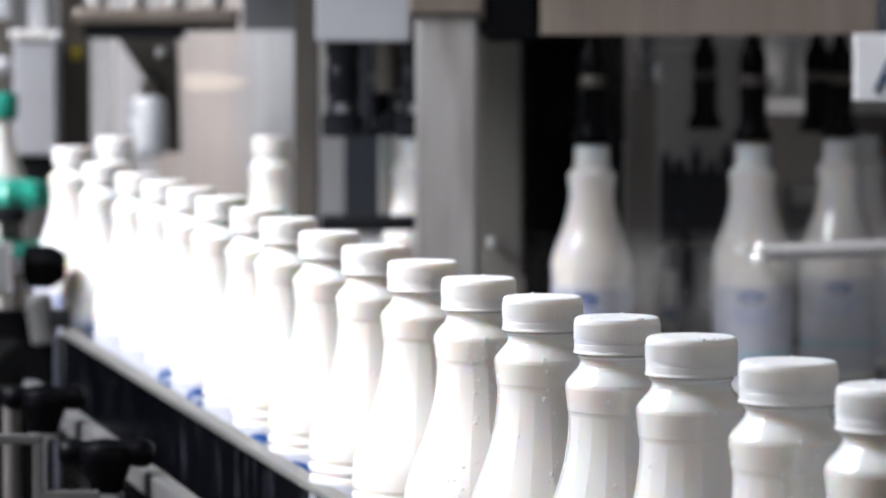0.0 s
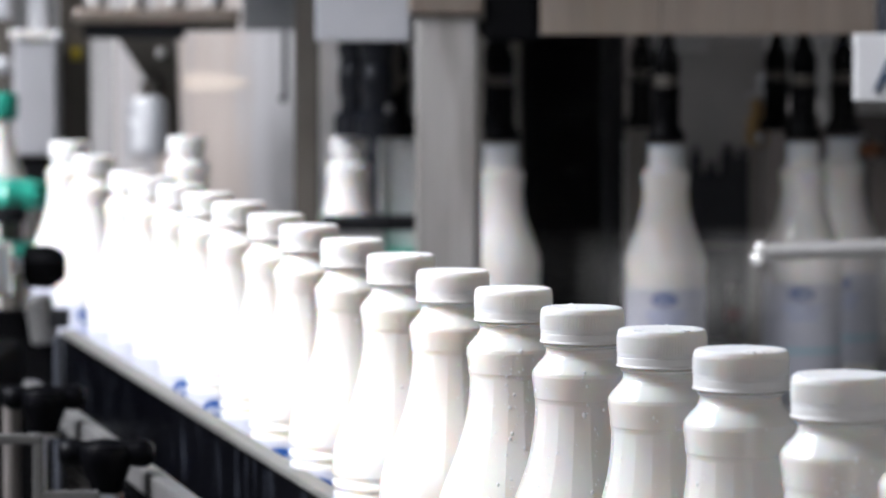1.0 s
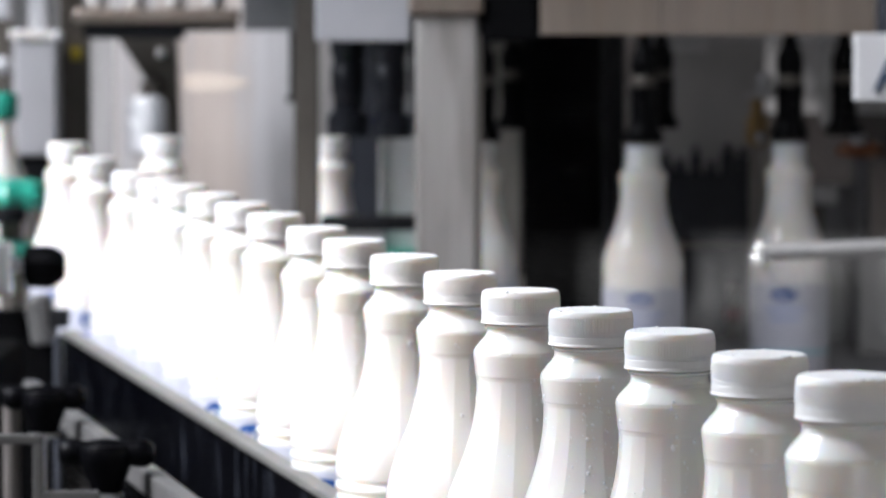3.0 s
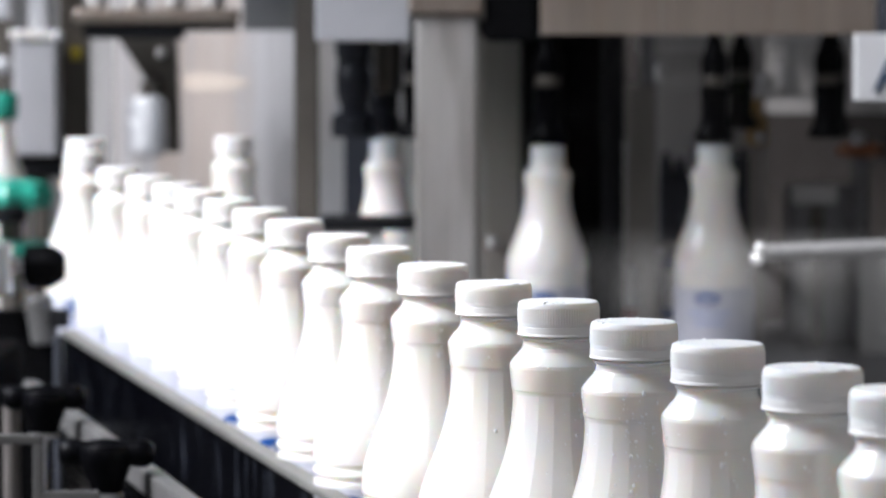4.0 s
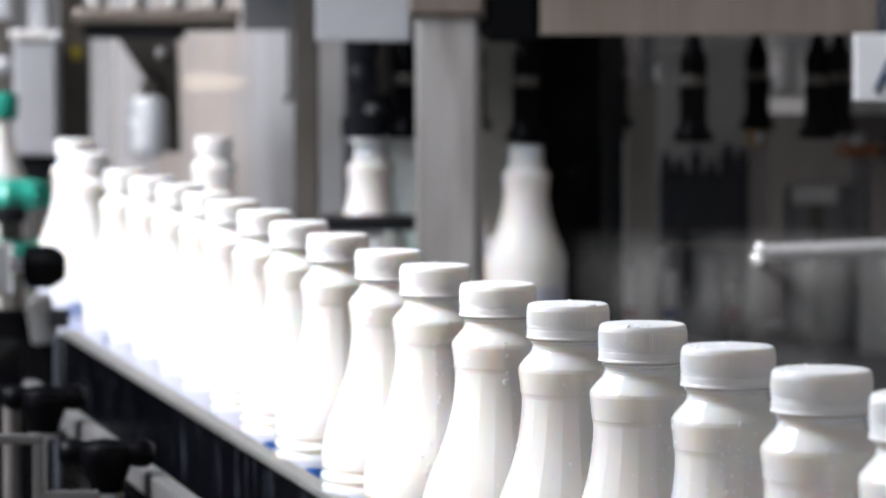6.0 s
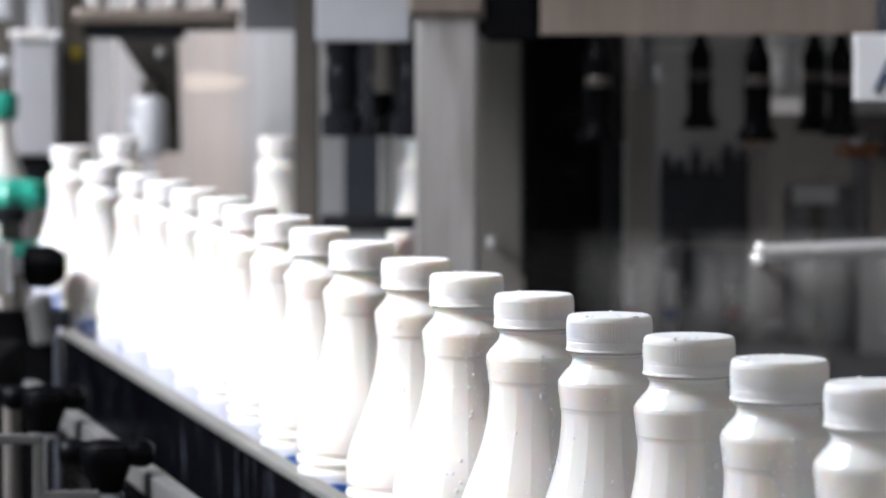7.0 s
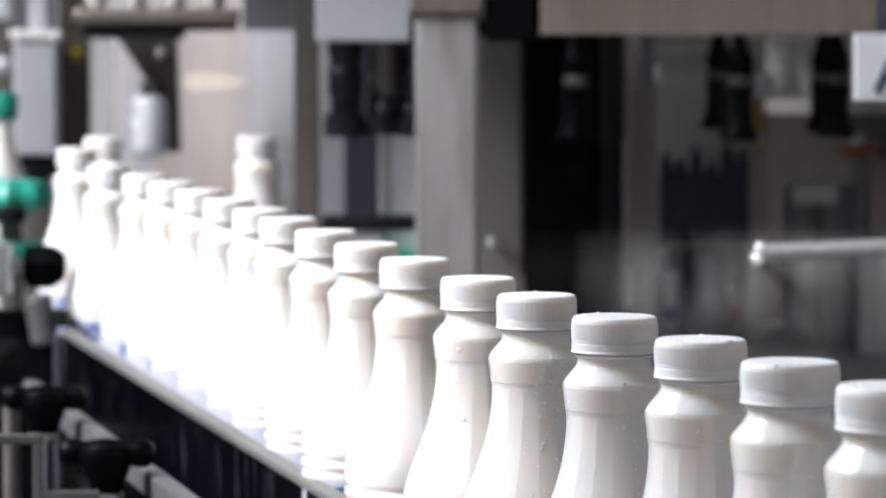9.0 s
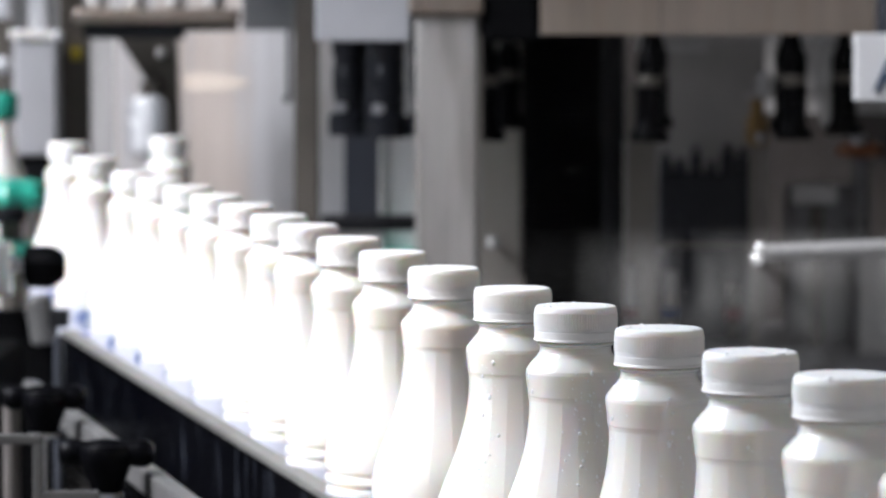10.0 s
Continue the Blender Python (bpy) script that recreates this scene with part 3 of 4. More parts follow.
part("housing", box(-0.04, 0.05, -0.03, 0.03, PLAT - 0.006, 1.185, 0.008), STEEL_DULL, gb1)

# guard door with its clear pane and rod handle
door = thing("guard_door", "clear plastic machine guard door with steel rod handle", "guard door", (0, 0, 0))
gp = part("pane", box(0.036, 1.2, 3.215, 3.221, PLAT - 0.3, 1.352, 0.001), GLASS, door, "clear streaky plastic pane with pale haze painted in low down")
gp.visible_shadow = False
part("bottom_rail", box(0.036, 1.2, 3.20, 3.236, PLAT - 0.34, PLAT - 0.3, 0.003), STEEL, door)
hn = part("handle", tube((0.2715, 3.195, 1.1748), (0.639, 3.195, 1.1907), 0.0072), STEEL, door, "bright steel rod handle", smooth=40)
hb = part("ball_end", ball((0.2683, 3.192, 1.1785), 0.0050), CHROME, hn, smooth=40)
part("standoff", tube((0.2668, 3.190, 1.1690), (0.2668, 3.22, 1.1690), 0.0048), CHROME, hn, smooth=40)

rnd_pane = random.Random(21)
pd = bmesh.new()
for k in range(36):
    d = bmesh.new()
    bmesh.ops.create_icosphere(d, subdivisions=1, radius=rnd_pane.choice((0.00008, 0.0001, 0.00014)))
    d.transform(Matrix.Translation((rnd_pane.choice((rnd_pane.uniform(0.04, 0.42), rnd_pane.gauss(0.115, 0.03))), 3.2148, rnd_pane.uniform(1.06, 1.345))) @ Matrix.Diagonal((1, 0.5, rnd_pane.uniform(2, 9), 1)))
    pd = merge(pd, d)
tagged(part("condensation", pd, WATER, door, "pale dried splashes"), kind="stuff")

# the capper: six stations, turning the other way
KX, KY, KR = -0.115, 3.66, 0.13
HX, HY, HR = -0.0545, 3.735, 0.045    # the small head turret
capper = thing("capping_turret", "turning capping turret with dark chuck heads", "capping turret", (HX, HY, 0))
part("shaft", lathe([(0.012, 1.30), (0.014, 1.302), (0.014, 1.46)], 28), DARK_BROWN, capper, smooth=40)
part("upper_disc", lathe([(0.062, 1.40), (0.064, 1.402), (0.064, 1.42), (0.062, 1.422)], 48), STEEL, capper, smooth=30)
CH = {}
for k in range(3):
    be = radians(69.2 + 120 * k)
    hx, hy = HR * math.cos(be), HR * math.sin(be)
    for nm, prof, mat in (("chuck", [(0.0195, 1.257), (0.0207, 1.258), (0.0207, 1.276), (0.0145, 1.282), (0.0145, 1.296), (0.0165, 1.299), (0.0165, 1.322), (0.0150, 1.325), (0.0150, 1.335), (0.0170, 1.338), (0.0170, 1.36)], CHUCK),
                          ("spindle", [(0.010, 1.36), (0.010, 1.40)], STEEL), ("bright_nut", [(0.005, 1.279), (0.009, 1.281), (0.009, 1.289), (0.005, 1.291)], STEEL_BRIGHT)):
        if nm not in CH:
            CH[nm] = part(nm, lathe(prof, 24, pose(0, -0.008, 0) if nm == "bright_nut" else None), mat, capper, smooth=40)
            ob = CH[nm]
        else:
            ob = new(nm, CH[nm].data)
            ob.parent = capper
        ob.location = (hx, hy, 0)
sg = thing("bottle_guide", "dark plastic bottle guide plate on a stand", "bottle guide", (-0.07, 3.68, 0))
part("plate", box(-0.048, 0.048, -0.03, 0.028, 1.168, 1.181, 0.002), RUBBER, sg)
part("housing", box(-0.045, 0.012, -0.022, 0.02, 1.05, 1.168, 0.003), PANEL_PALE, sg)
part("stand", lathe([(0.02, PLAT - 0.006), (0.02, 1.05)], 20), STEEL_DULL, sg, smooth=30)

col = thing("upright_column", "dark square column behind the capping turret", "machine column", (-0.095, 4.5, 0))
part("column", box(-0.022, 0.022, -0.02, 0.02, PLAT - 0.006, 1.60, 0.003), DARK_SLATE, col)
cb = thing("back_panel", "grey steel back panel of the capping bay", "machine panel", (0, 0, 0))
part("panel", box(-0.168, 0.02, 4.56, 4.57, PLAT - 0.006, 1.60, 0.001), SATIN, cb)
part("seam_strip", box(-0.062, -0.058, 4.555, 4.56, PLAT - 0.006, 1.60, 0.001), STEEL_DULL, cb)
gs = thing("star_guide", "green plastic bottle guide on the deck", "bottle guide", (-0.05, 3.92, 0))
part("guide", lathe([(0.07, 1.118), (0.075, 1.12), (0.075, 1.134), (0.07, 1.136)], 48), GREEN, gs, smooth=30)
part("stand", lathe([(0.02, PLAT - 0.006), (0.02, 1.118)], 20), STEEL_DULL, gs, smooth=30)
dv = thing("divider_plate", "brushed grey divider plate behind the capping turret", "machine plate", (-0.048, 3.90, 0))
part("plate", box(-0.018, 0.022, -0.002, 0.002, 1.136, 1.62, 0.001), SATIN, dv)
part("folded_edge", box(-0.018, -0.014, -0.010, -0.002, 1.136, 1.62, 0.001), SATIN, dv)

# far side: drum, tank, control box
dr = thing("steel_drum", "large bright brushed stainless drum", "steel drum", (-0.13, 4.98, 0))
part("shell", lathe([(0.295, 0.6), (0.30, 0.605), (0.30, 1.60), (0.295, 1.605)], 96), DRUM_STEEL, dr, smooth=40)
# thin cream patch on the shell paints in a soft highlight
sb = bmesh.new()
srows = [[sb.verts.new((0.3006 * math.cos(radians(a)), 0.3006 * math.sin(radians(a)), z)) for z in (1.282 + dz, 1.306 - dz)] for a, dz in ((229, 0.008), (231, 0.002), (235, 0), (240, 0.001), (245, 0.004), (248, 0.009))]
for p, q in zip(srows, srows[1:]):
    sb.faces.new((p[0], q[0], q[1], p[1]))
part("patch", sb, CREAM, dr, "cream-coloured patch painted as a highlight", smooth=40)
part("foot", lathe([(0.20, 0.0), (0.20, 0.6)], 48), STEEL_DULL, dr, smooth=40)
sc = thing("splash_panel", "pale brushed steel splash panel", "machine panel", (-0.462, 5.05, 0), -12)
part("panel", box(-0.052, 0.062, -0.004, 0.004, 0.0, 1.55, 0.002), SPLASH_GREY, sc)
part("folded_edge", box(0.056, 0.062, 0.004, 0.02, 0.0, 1.55, 0.002), SATIN, sc)
st = thing("slanted_strut", "dark slanted machine strut under the shelf", "machine strut", (0, 0, 0))
part("strut", prism([(-0.388, 1.355), (-0.315, 1.352), (-0.311, 1.215), (-0.327, 1.215), (-0.331, 1.275)], 4.48, 4.51, 0.002), DARK_BROWN, st)
part("bolt", ball((-0.333, 4.475, 1.333), 0.006), STEEL_BRIGHT, st, smooth=40)
jr = thing("lubricant_jar", "frosted plastic jar hanging under the strut", "jar", (-0.345, 4.42, 0))
part("jar", lathe([(0.013, 1.212), (0.019, 1.215), (0.0225, 1.222), (0.0225, 1.272), (0.020, 1.280), (0.012, 1.284)], 32), CLEARISH, jr, smooth=40)
part("bracket", box(-0.008, 0.008, 0.0, 0.07, 1.284, 1.30, 0.002), DARK_BROWN, jr)
dp = thing("control_cabinet", "dark anodised upright panel with a yellow sticker", "cabinet", (-0.432, 4.45, 0))
part("panel", box(-0.018, 0.018, -0.006, 0.006, 1.0, 1.52, 0.002), DARK_BROWN, dp)
part("sticker", box(-0.004, 0.008, -0.0085, -0.0065, 1.325, 1.339, 0.001), YELLOW, dp, "small yellow sticker")
cbx = thing("control_box", "light grey control box with a bright top edge", "control box", (-0.47, 4.40, 0))
part("case", box(-0.026, 0.024, -0.03, 0.03, 1.215, 1.349, 0.004), GREY_PAINT, cbx)
# the lid is whiter than the case to paint its top edge's highlight
part("lid", box(-0.030, 0.022, -0.034, 0.034, 1.349, 1.360, 0.004), CAPW, cbx, "white lid standing in for the highlight on the top edge")
part("lamp_knob", ball((0.025, -0.03, 1.353), 0.007), CLEARISH, cbx, smooth=40)
part("base", box(-0.022, 0.03, -0.02, 0.02, 1.19, 1.215, 0.003), RUBBER, cbx, "black base")
part("mast", box(-0.010, 0.012, -0.01, 0.01, 1.36, 1.62, 0.003), GREY_PAINT, cbx)
part("stand", box(-0.012, 0.012, -0.012, 0.012, PLAT - 0.006, 1.19, 0.003), DARK_BROWN, cbx)
sh = thing("overhead_shelf", "stained steel overhead beam with rounded fittings", "machine beam", (0, 0, 0))
part("beam", box(-0.425, -0.235, 4.36, 4.42, 1.368, 1.385, 0.004), STEEL_WARM, sh)
# black strips stand in for the shade on the beam's underside
part("shade_strip", box(-0.415, -0.30, 4.368, 4.41, 1.350, 1.368, 0.002), RUBBER, sh, "black strip painting the beam's shaded underside")
part("shade_strip", box(-0.30, -0.238, 4.368, 4.41, 1.359, 1.368, 0.002), RUBBER, sh)
for k in range(4):
    part("fitting", lathe([(0.010, 1.385), (0.014, 1.389), (0.014, 1.405), (0.010, 1.41)], 24, pose(-0.40 + k * 0.045, 4.385, 0)), STEEL, sh, smooth=40)
part("hanger", box(-0.345, -0.315, 4.38, 4.40, 1.405, 1.75, 0.002), STEEL_DULL, sh)
cr2 = thing("corner_cover", "grey steel cover beside the dark post", "machine cover", (0, 0, 0))
part("cover", box(-0.222, -0.150, 4.2, 4.21, 1.36, 1.62, 0.002), COVER_GREY, cr2)
part("stand", box(-0.160, -0.150, 4.21, 4.22, PLAT - 0.006, 1.62, 0.002), DARK_BROWN, cr2)
arm = thing("ejector_arm", "thin dark swinging arm with a rounded tip", "machine arm", (-0.176, 4.24, 0))
part("rod", tube((0, 0, 1.285), (0, 0, 1.44), 0.0028), BLACK, arm, smooth=40)
part("tip", ball((-0.002, 0, 1.283), 0.005, sz=0.8), BLACK, arm, smooth=40)
wallp = thing("machine_stand", "dark machine frame at the hall's far side", "machine frame", (0, 0, 0))
part("upright", box(-0.60, -0.515, 4.5, 4.55, 0, 1.62, 0.004), DARK_BROWN, wallp)
part("knob", ball((-0.517, 4.45, 1.318), 0.011), GREY_PAINT, wallp, smooth=40)
part("cap", box(-0.545, -0.505, 4.42, 4.46, 1.372, 1.42, 0.008), GREY_PAINT, wallp)

# green-lidded waiting bottle and green star wheel at the far end
gw = thing("green_star_wheel", "green plastic star wheel with black hub", "star wheel", (-0.455, 3.98, 0))
part("wheel", lathe([(0.02, 1.172), (0.038, 1.175), (0.042, 1.188), (0.036, 1.200), (0.02, 1.204)], 40, None, None, lambda a, r, z: r * (1 + 0.08 * math.cos(8 * a))), GREEN, gw, smooth=30)
part("hub", lathe([(0.016, 1.148), (0.024, 1.150), (0.024, 1.163), (0.018, 1.166)], 28, pose(-0.004, -0.03, 0.012)), RUBBER, gw, "black hub", smooth=40)
part("lower_wheel", lathe([(0.02, 1.124), (0.045, 1.126), (0.045, 1.138), (0.02, 1.141)], 40, None, None, lambda a, r, z: r * (1 + 0.06 * math.cos(8 * a))), GREEN, gw, smooth=30)
part("shaft", tube((0, 0, 0.0), (0, 0, 1.165), 0.012), DARK_BROWN, gw, smooth=40)
wbm = thing("waiting_bottle", "white plastic bottle with a green lid", "bottle", (-0.492, 4.2, 1.04))
part("body", lathe([(0.03, 0), (0.036, 0.004), (0.036, 0.12), (0.030, 0.15), (0.02, 0.18), (0.016, 0.20), (0.016, 0.225)], 32), MILK, wbm, smooth=40)
part("lid", lathe([(0.019, 0.222), (0.0205, 0.224), (0.0205, 0.248), (0.018, 0.251)], 32), GREEN, wbm, "green lid", smooth=40)
part_tbl = thing("side_table", "dark low table of the infeed", "machine table", (0, 0, 0))
part("top", box(-0.80, -0.40, 4.06, 4.35, 1.02, 1.04, 0.003), DARK_WALL, part_tbl)
part("leg", box(-0.62, -0.57, 4.15, 4.2, 0, 1.02, 0.003), DARK_BROWN, part_tbl)


# ---- milk bottles ----
FACETS = 18


def facet(a, r, z):
    if z < 0.1185 or z > 0.1985:
        return r
    blend = min(1.0, (z - 0.1185) / 0.014, (0.1985 - z) / 0.006)
    s = 2 * math.pi / FACETS
    flat = r * math.cos(s / 2) / math.cos((a % s) - s / 2) * 1.008
    return r + (flat - r) * blend * 0.58


def body_profile():
    pts = [(0, 4), (26, 3), (31, 0.6), (34, 0), (36.5, 1.2), (37.8, 4), (38.0, 8), (38.0, 103), (38.2, 104.6), (38.4, 106.2), (37.2, 107.2), (37.0, 108.2), (37.3, 109.0), (38.6, 109.9), (39.0, 111.4), (38.6, 113.0), (37.3, 113.9), (37.0, 114.8), (37.3, 115.7), (38.6, 117.2), (38.7, 121)]
    curve = [(127, 38.4), (132, 37.6), (137, 36.3), (142, 34.6), (147, 32.7), (152, 30.7), (157, 28.8), (162, 27.0), (167, 25.4), (172, 24.1), (177, 23.0), (182, 22.2), (187, 21.6), (192, 21.3), (196.5, 21.3), (198.3, 21.6)]
    pts += [(r, z) for z, r in curve]
    pts += [(21.9, 198.7), (22.2, 203), (22.7, 206.5), (22.95, 208.9), (22.7, 210.6), (21.6, 212.4), (19.8, 214.6), (17.8, 216.8), (16.8, 218.4), (16.4, 220), (16.4, 221.5), (17.4, 222.0), (17.6, 222.9), (16.4, 223.6), (15.9, 225), (16.9, 226.4), (15.9, 228), (16.9, 230), (15.9, 232), (16.4, 233.5), (16.2, 237.2), (15.6, 238), (14.2, 238), (13.8, 237), (13.6, 226), (0, 225.6)]
    return [(r / 1000, z / 1000) for r, z in pts]


def cap_profile():
    pts = [(17.2, 228.4), (18.8, 228.4), (18.95, 228.55), (19.0, 228.8), (19.0, 229.2), (19.0, 229.9), (19.0, 230.3), (19.0, 236.6), (19.0, 237.0), (18.85, 238.4), (18.3, 239.5), (17.3, 240.0), (16.6, 240.0), (0, 240.0)]
    return [(r / 1000, z / 1000) for r, z in pts]


RIDGES = 96


def knurl(a, r, z):
    if 0.2302 < z < 0.2368 and r > 0.0185:
        return r + (0.00022 if int(round(a * RIDGES / math.pi)) % 2 else -0.00022)
    return r


def curved_patch(cx, cz, w, h, r, kind="oval", n=14, bm=None):
    """A thin printed patch that follows the bottle's round wall; cx is its angle in degrees."""
    b = bmesh.new()
    a0 = radians(cx)
    rows = []
    for i in range(n + 1):
        u = -1 + 2 * i / n
        hh = math.sqrt(max(0.0, 1 - u * u)) if kind == "oval" else 1.0
        a = a0 + u * w / 2 / r
        rows.append([b.verts.new((q * math.cos(a), q * math.sin(a), cz + s * max(hh, 0.02) * h / 2)) for s, q in ((-1, r), (1, r))])
    for p, q in zip(rows, rows[1:]):
        b.faces.new((p[0], q[0], q[1], p[1]))
    return merge(bm, b)


def make_bottle_meshes():
    b = thing("milk_bottle", "x", "bottle")
    part("body", lathe(body_profile(), 90, None, None, facet, close=False), MILK, b, smooth=8.5)
    cap = part("cap", lathe(cap_profile(), 2 * RIDGES, None, None, knurl, close=False), CAPW, b, smooth=28)
    part("tamper_band", lathe([(0.0166, 0.2240), (0.01925, 0.2240), (0.0194, 0.2242), (0.01935, 0.2247), (0.01905, 0.2252), (0.01903, 0.22815), (0.0189, 0.22838), (0.0182, 0.22838)], 96, None, None, close=False), BAND, cap, "smooth flared tamper band", smooth=28)
    sleeve = part("label", lathe([(0.03805, 0.012), (0.03825, 0.0122), (0.03825, 0.1038), (0.03805, 0.104)], 72, None, None, close=False), LABEL, b, "white label film with blue print", smooth=40)
    part("logo", curved_patch(-128, 0.0935, 0.026, 0.0135, 0.03840, "oval", 18), BLUE, sleeve, "dark blue oval logo")
    for ca, cw in ((-136.5, 0.0048), (-128.5, 0.0040), (-121, 0.0036)):
        part("logo_mark", curved_patch(ca, 0.0925, cw, 0.0055, 0.03850, "oval", 6), LABEL, sleeve, "pale mark in the logo")
    for bz, bw in ((0.080, 0.040), (0.071, 0.030)):
        part("print_bar", curved_patch(-125, bz, bw, 0.0045, 0.03850, "bar", 8), PALE_BLUE, sleeve)
    part("teal_band", lathe([(0.0383, 0.036), (0.03842, 0.0362), (0.03842, 0.0408), (0.0383, 0.041)], 64, None, None, close=False), TEAL, sleeve)
    return b


def radius_at(z):
    p = body_profile()
    for (r0, z0), (r1, z1) in zip(p[5:], p[6:]):
        if z0 <= z <= z1 and z1 > z0:
            return r0 + (r1 - r0) * (z - z0) / (z1 - z0)
    return 0.02


def droplets(seed, count):
    rnd = random.Random(seed)
    bm = bmesh.new()
    trails = [rnd.uniform(-110, -15) for _ in range(3)]
    for i in range(count):
        z = rnd.uniform(0.125, 0.212) if i % 5 > 1 else 0.2402
        a = radians(rnd.choice(trails) + rnd.gauss(0, 6)) if rnd.random() < 0.65 else radians(rnd.uniform(-180, 0))
        s = rnd.choice((0.00022, 0.0003, 0.00035, 0.0004, 0.0005, 0.0008)) * rnd.uniform(0.8, 1.2)
        d = bmesh.new()
        bmesh.ops.create_icosphere(d, subdivisions=2, radius=s)
        if z > 0.24:
            d.transform(Matrix.Scale(0.8, 4))
            q = rnd.triangular(0.010, 0.0178, 0.0176)
            m = Matrix.Translation((q * math.cos(a * 2), q * math.sin(a * 2), 0.2399)) @ Matrix.Diagonal((1.2, 1.2, 0.95, 1))
        else:
            r = radius_at(z)
            m = Matrix.Rotation(a, 4, "Z") @ Matrix.Translation((r, 0, z)) @ Matrix.Diagonal((0.55, 1, rnd.uniform(1.0, 1.7), 1))
        d.transform(m)
        bm = merge(bm, d)
    for i in range(150 if seed == 6 else 0):
        a, z = radians(-46 + rnd.gauss(0, 8)), rnd.triangular(0.135, 0.205, 0.165)
        d = bmesh.new()
        bmesh.ops.create_icosphere(d, subdivisions=1, radius=rnd.uniform(0.00018, 0.00042))
        d.transform(Matrix.Rotation(a, 4, "Z") @ Matrix.Translation((radius_at(z), 0, z)) @ Matrix.Diagonal((0.7, 1, 1.2, 1)))
        bm = merge(bm, d)
    return bm


T = 1.765


def line_place(phi):
    """Where a bottle stands on the conveyor, by its time on it."""
    phi_c = min(phi, 10.0)
    y = ((2.93203807e-05 * phi_c + 9.15683029e-04) * phi_c - 7.39676343e-02) * phi_c + 1.92162379
    y -= 0.047 * (phi - phi_c)
    x = ((-0.02263585 * y + 0.1674261) * y - 0.61282239) * y + 0.7382147
    return x, y, 1.0


LINE_START = 6.06
INFEED = -3.53 - A0 / 22.66             # when a bottle reaches the carousel from the infeed wheel
CORNER = [(0.0, -0.172, 3.80), (0.5, -0.213, 3.81), (1.0, -0.258, 3.81), (1.5, -0.308, 3.80), (2.0, -0.342, 3.77), (2.5, -0.362, 3.715), (3.3, -0.360, 3.645), (4.2, -0.332, 3.55), (5.2, -0.3075, 3.41)]


def machine_place(tau):
    """Where a bottle is on its way from the filling carousel over the capper to the conveyor."""
    if tau >= LINE_START:
        return line_place(tau - 23.16)
    if tau < INFEED:
        a = 0.0918 * (INFEED - tau) / 0.13
        return CX + CR + 0.13 * (1 - math.cos(a)), CY + 0.13 * math.sin(a), PLAT
    if tau < -2.4:
        al = radians(A0 + 22.66 * (tau + 3.53))
        return CX + CR * math.cos(al), CY - CR * math.sin(al), PLAT
    pts = []
    for t0 in (-2.8, -2.6, -2.4):
        al = radians(A0 + 22.66 * (t0 + 3.53))
        pts.append((t0, CX + CR * math.cos(al), CY - CR * math.sin(al)))
    for t0 in (-1.78, -1.4, -1.0, -0.62):
        be = radians(46.5 + 33.99 * (t0 + 1.78))
        pts.append((t0, KX + KR * math.cos(be), KY + KR * math.sin(be)))
    pts += [(-0.32, -0.136, 3.795)] + CORNER
    for t0 in (6.06, 6.8):
        pts.append((t0, *line_place(t0 - 23.16)[:2]))
    for i in range(1, len(pts) - 2):
        if pts[i][0] <= tau <= pts[i + 1][0]:
            break
    p0, p1, p2, p3 = pts[i - 1:i + 3]
    h = p2[0] - p1[0]
    u = (tau - p1[0]) / h
    out = []
    for c in (1, 2):
        m1 = (p2[c] - p0[c]) / (p2[0] - p0[0]) * h
        m2 = (p3[c] - p1[c]) / (p3[0] - p1[0]) * h
        out.append((2 * u ** 3 - 3 * u ** 2 + 1) * p1[c] + (u ** 3 - 2 * u ** 2 + u) * m1 + (-2 * u ** 3 + 3 * u ** 2) * p2[c] + (u ** 3 - u ** 2) * m2)
    z = PLAT + (1.0 - PLAT) * min(1, max(0, (tau - 2.5) / (LINE_START - 2.5)))
    return out[0], out[1], z


LINE_PHASES = [9.0, 7.17, 5.25, 3.62, 1.79, 0.0, -1.8, -3.56, -5.44, -7.37, -9.02, -11.08, -12.87, -14.61, -16.39]
LINE_TURNS = {7: 2, 8: 6, 9: 11, 10: -78, 11: 18, 12: 16, 13: -70, 14: -82}
bottles = []
first = make_bottle_meshes()
rnd_turn = random.Random(11)
DROPS = {}


def add_bottle(where, label, turn, cap_time=None):
    if bottles:
        ob = copy_thing(first, pose(*where(0.0), 0, 0, turn))
    else:
        ob = first
        ob.matrix_world = pose(*where(0.0), 0, 0, turn)
    tagged(ob, label, "bottle", "milk bottles on the line")
    bottles.append((ob, where, turn, cap_time))
    return ob


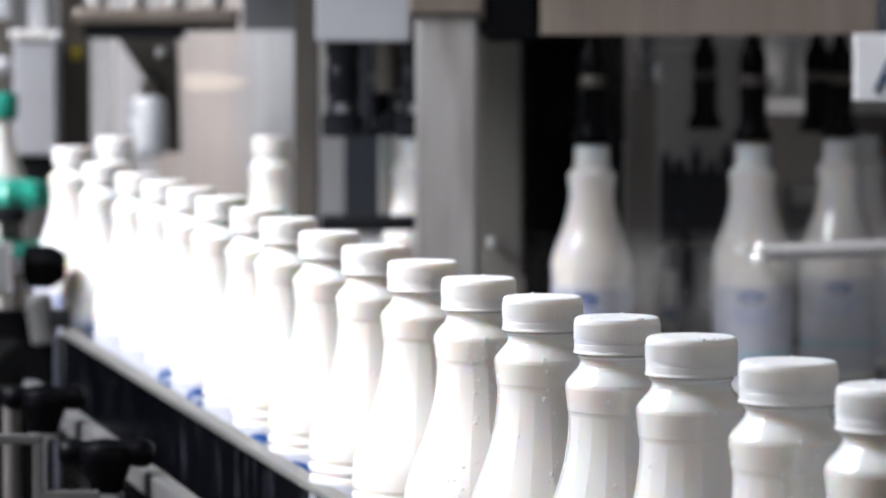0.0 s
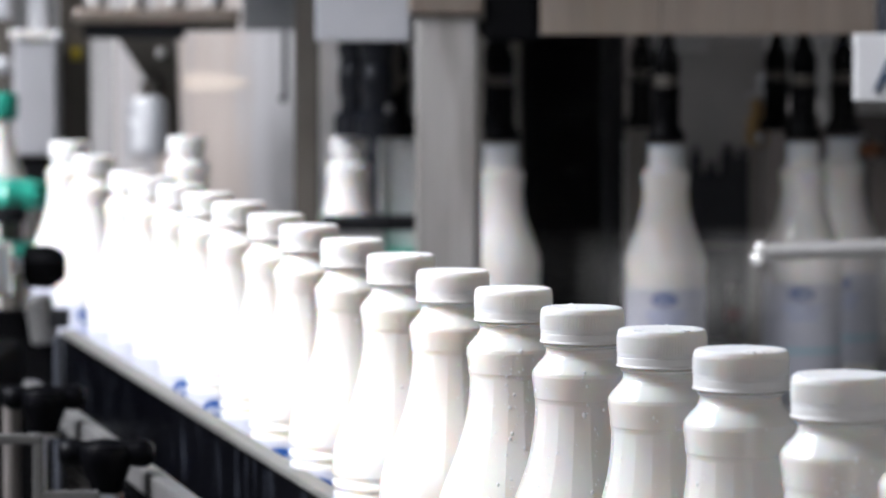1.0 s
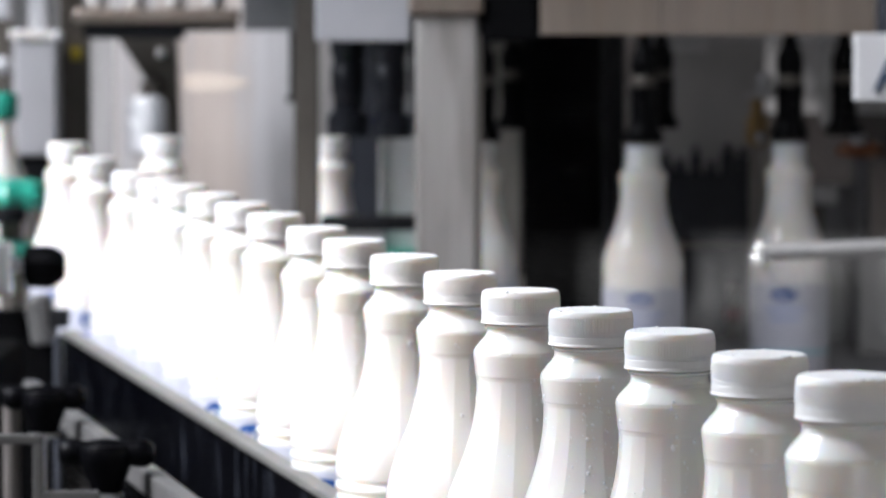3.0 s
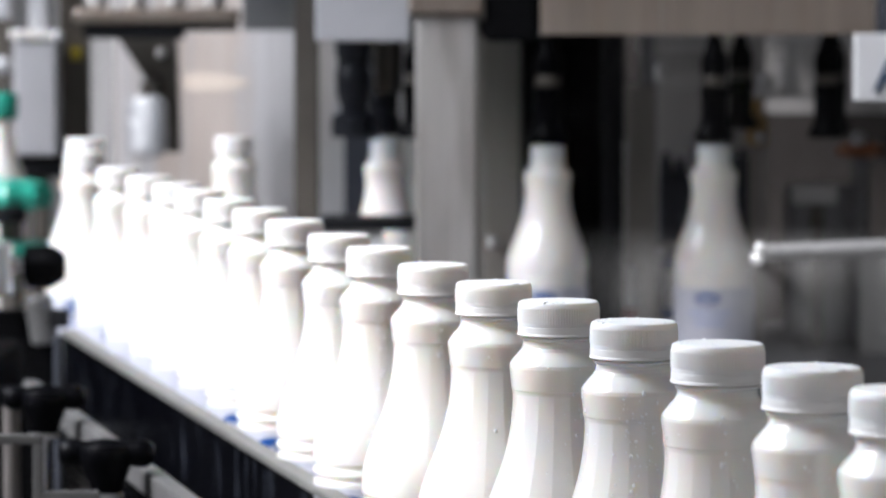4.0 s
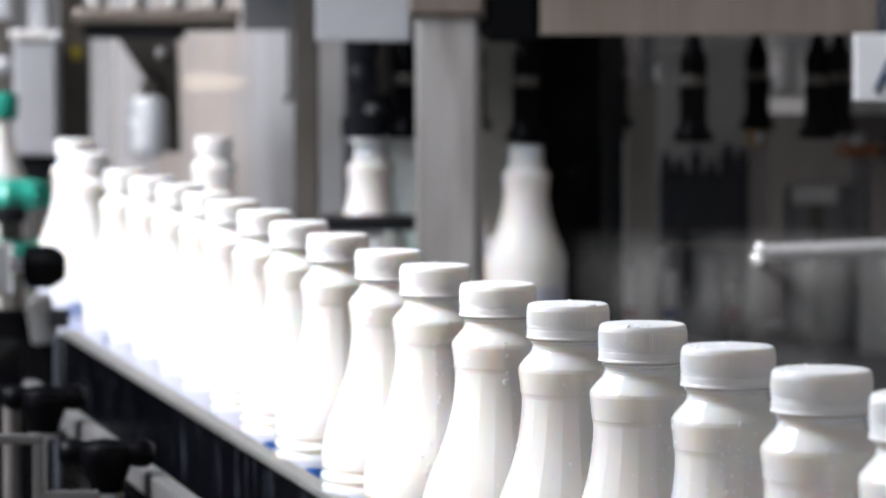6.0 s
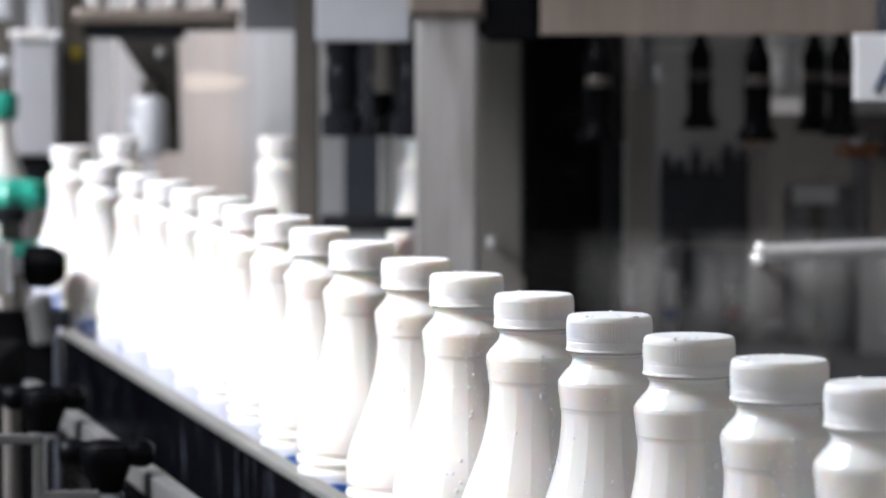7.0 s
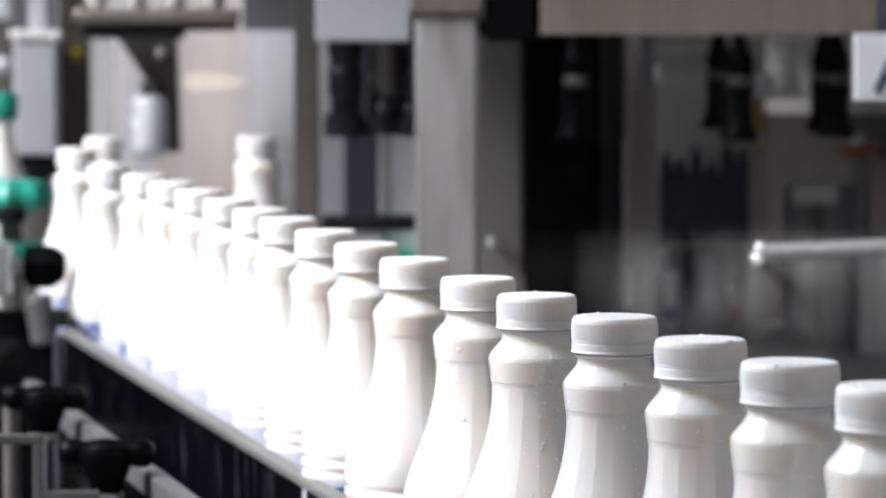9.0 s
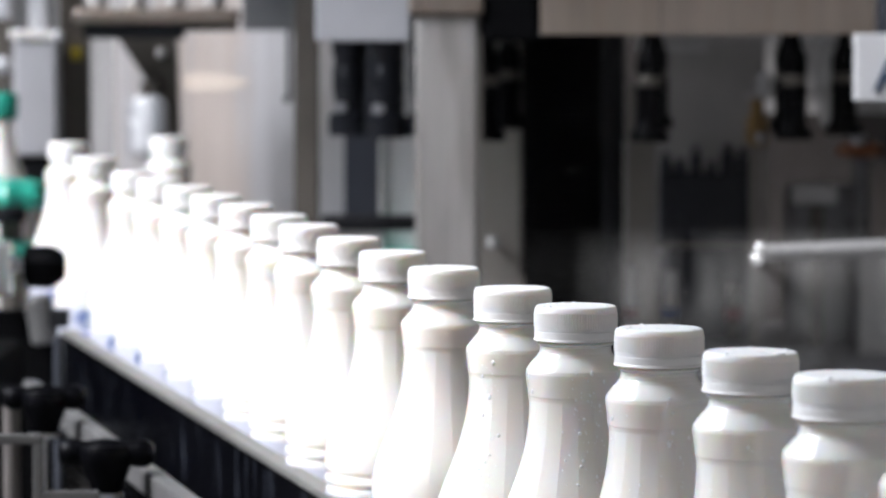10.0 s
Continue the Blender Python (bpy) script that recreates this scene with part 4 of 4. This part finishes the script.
for i, ph in enumerate(LINE_PHASES):
    add_bottle(lambda t, ph=ph: line_place(ph + t), "wet white plastic milk bottle with screw cap on the conveyor", LINE_TURNS[i] if i in LINE_TURNS else rnd_turn.uniform(-26, 22))
for n in range(-3, 6):
    ob = add_bottle(lambda t, n=n: machine_place(t - T * n), "white plastic milk bottle with screw cap moving out of the machine" if n < 1 else "filled open white milk bottle under a black filling head", rnd_turn.uniform(-5, 5) + (36 if n < 1 else 30), n)
for k, (ob, where, turn, cap_n) in enumerate(bottles[:11]):
    seed = k % 4
    if seed not in DROPS:
        DROPS[seed] = tagged(part("condensation", droplets(seed + 3, (130, 230, 120, 180)[seed]), WATER, ob, "clear water droplets", smooth=180), kind="stuff")
    else:
        d = tagged(new("condensation", DROPS[seed].data), "clear water droplets", kind="stuff")
        d.parent = ob


def motions():
    step = [k * 0.5 for k in range(21)]
    for ob, where, turn, n in bottles:
        times = step if n is None else [k * 0.25 for k in range(41)]
        walk(ob, [(t, pose(*where(t), 0, 0, turn)) for t in times])
        if n is not None and n >= 1:
            cap = [c for c in ob.children if c.name.startswith("cap")][0]
            rows = []
            for t in [k * 0.125 for k in range(81)]:
                tau = t - T * n
                home = Vector(where(t))
                be = radians(69.2 + 67.99 * (tau + T))
                held = Vector((HX + HR * math.cos(be), HY + HR * math.sin(be), home.z + 0.021))
                store = Vector((HX, HY, 1.28 + 0.022 * n))
                raised = held + Vector((0, 0, 0.22))
                if tau < -2.4:
                    p = store.lerp(raised, max(0.0, (tau + 2.9) / 0.5))
                elif tau < -1.9:
                    p = raised.lerp(held, (tau + 2.4) / 0.5)
                else:
                    p = held.lerp(home, min(1.0, max(0.0, (tau + 1.15) / 0.2)))
                rows.append((t, pose(*(Matrix.Rotation(radians(-turn), 3, "Z") @ (p - home)))))
            walk(cap, rows)
    walk(arm, [(t, pose(-0.160 - 0.017 * math.cos(2 * math.pi * (t - 0.95) / T), 4.24, 0)) for t in [k * 0.2 for k in range(51)]])
    walk(car, [(t, pose(CX, CY, 0, 0, 0, -22.66 * t)) for t in step])
    walk(capper, [(t, pose(HX, HY, 0, 0, 0, 67.99 * t)) for t in step])


motions()
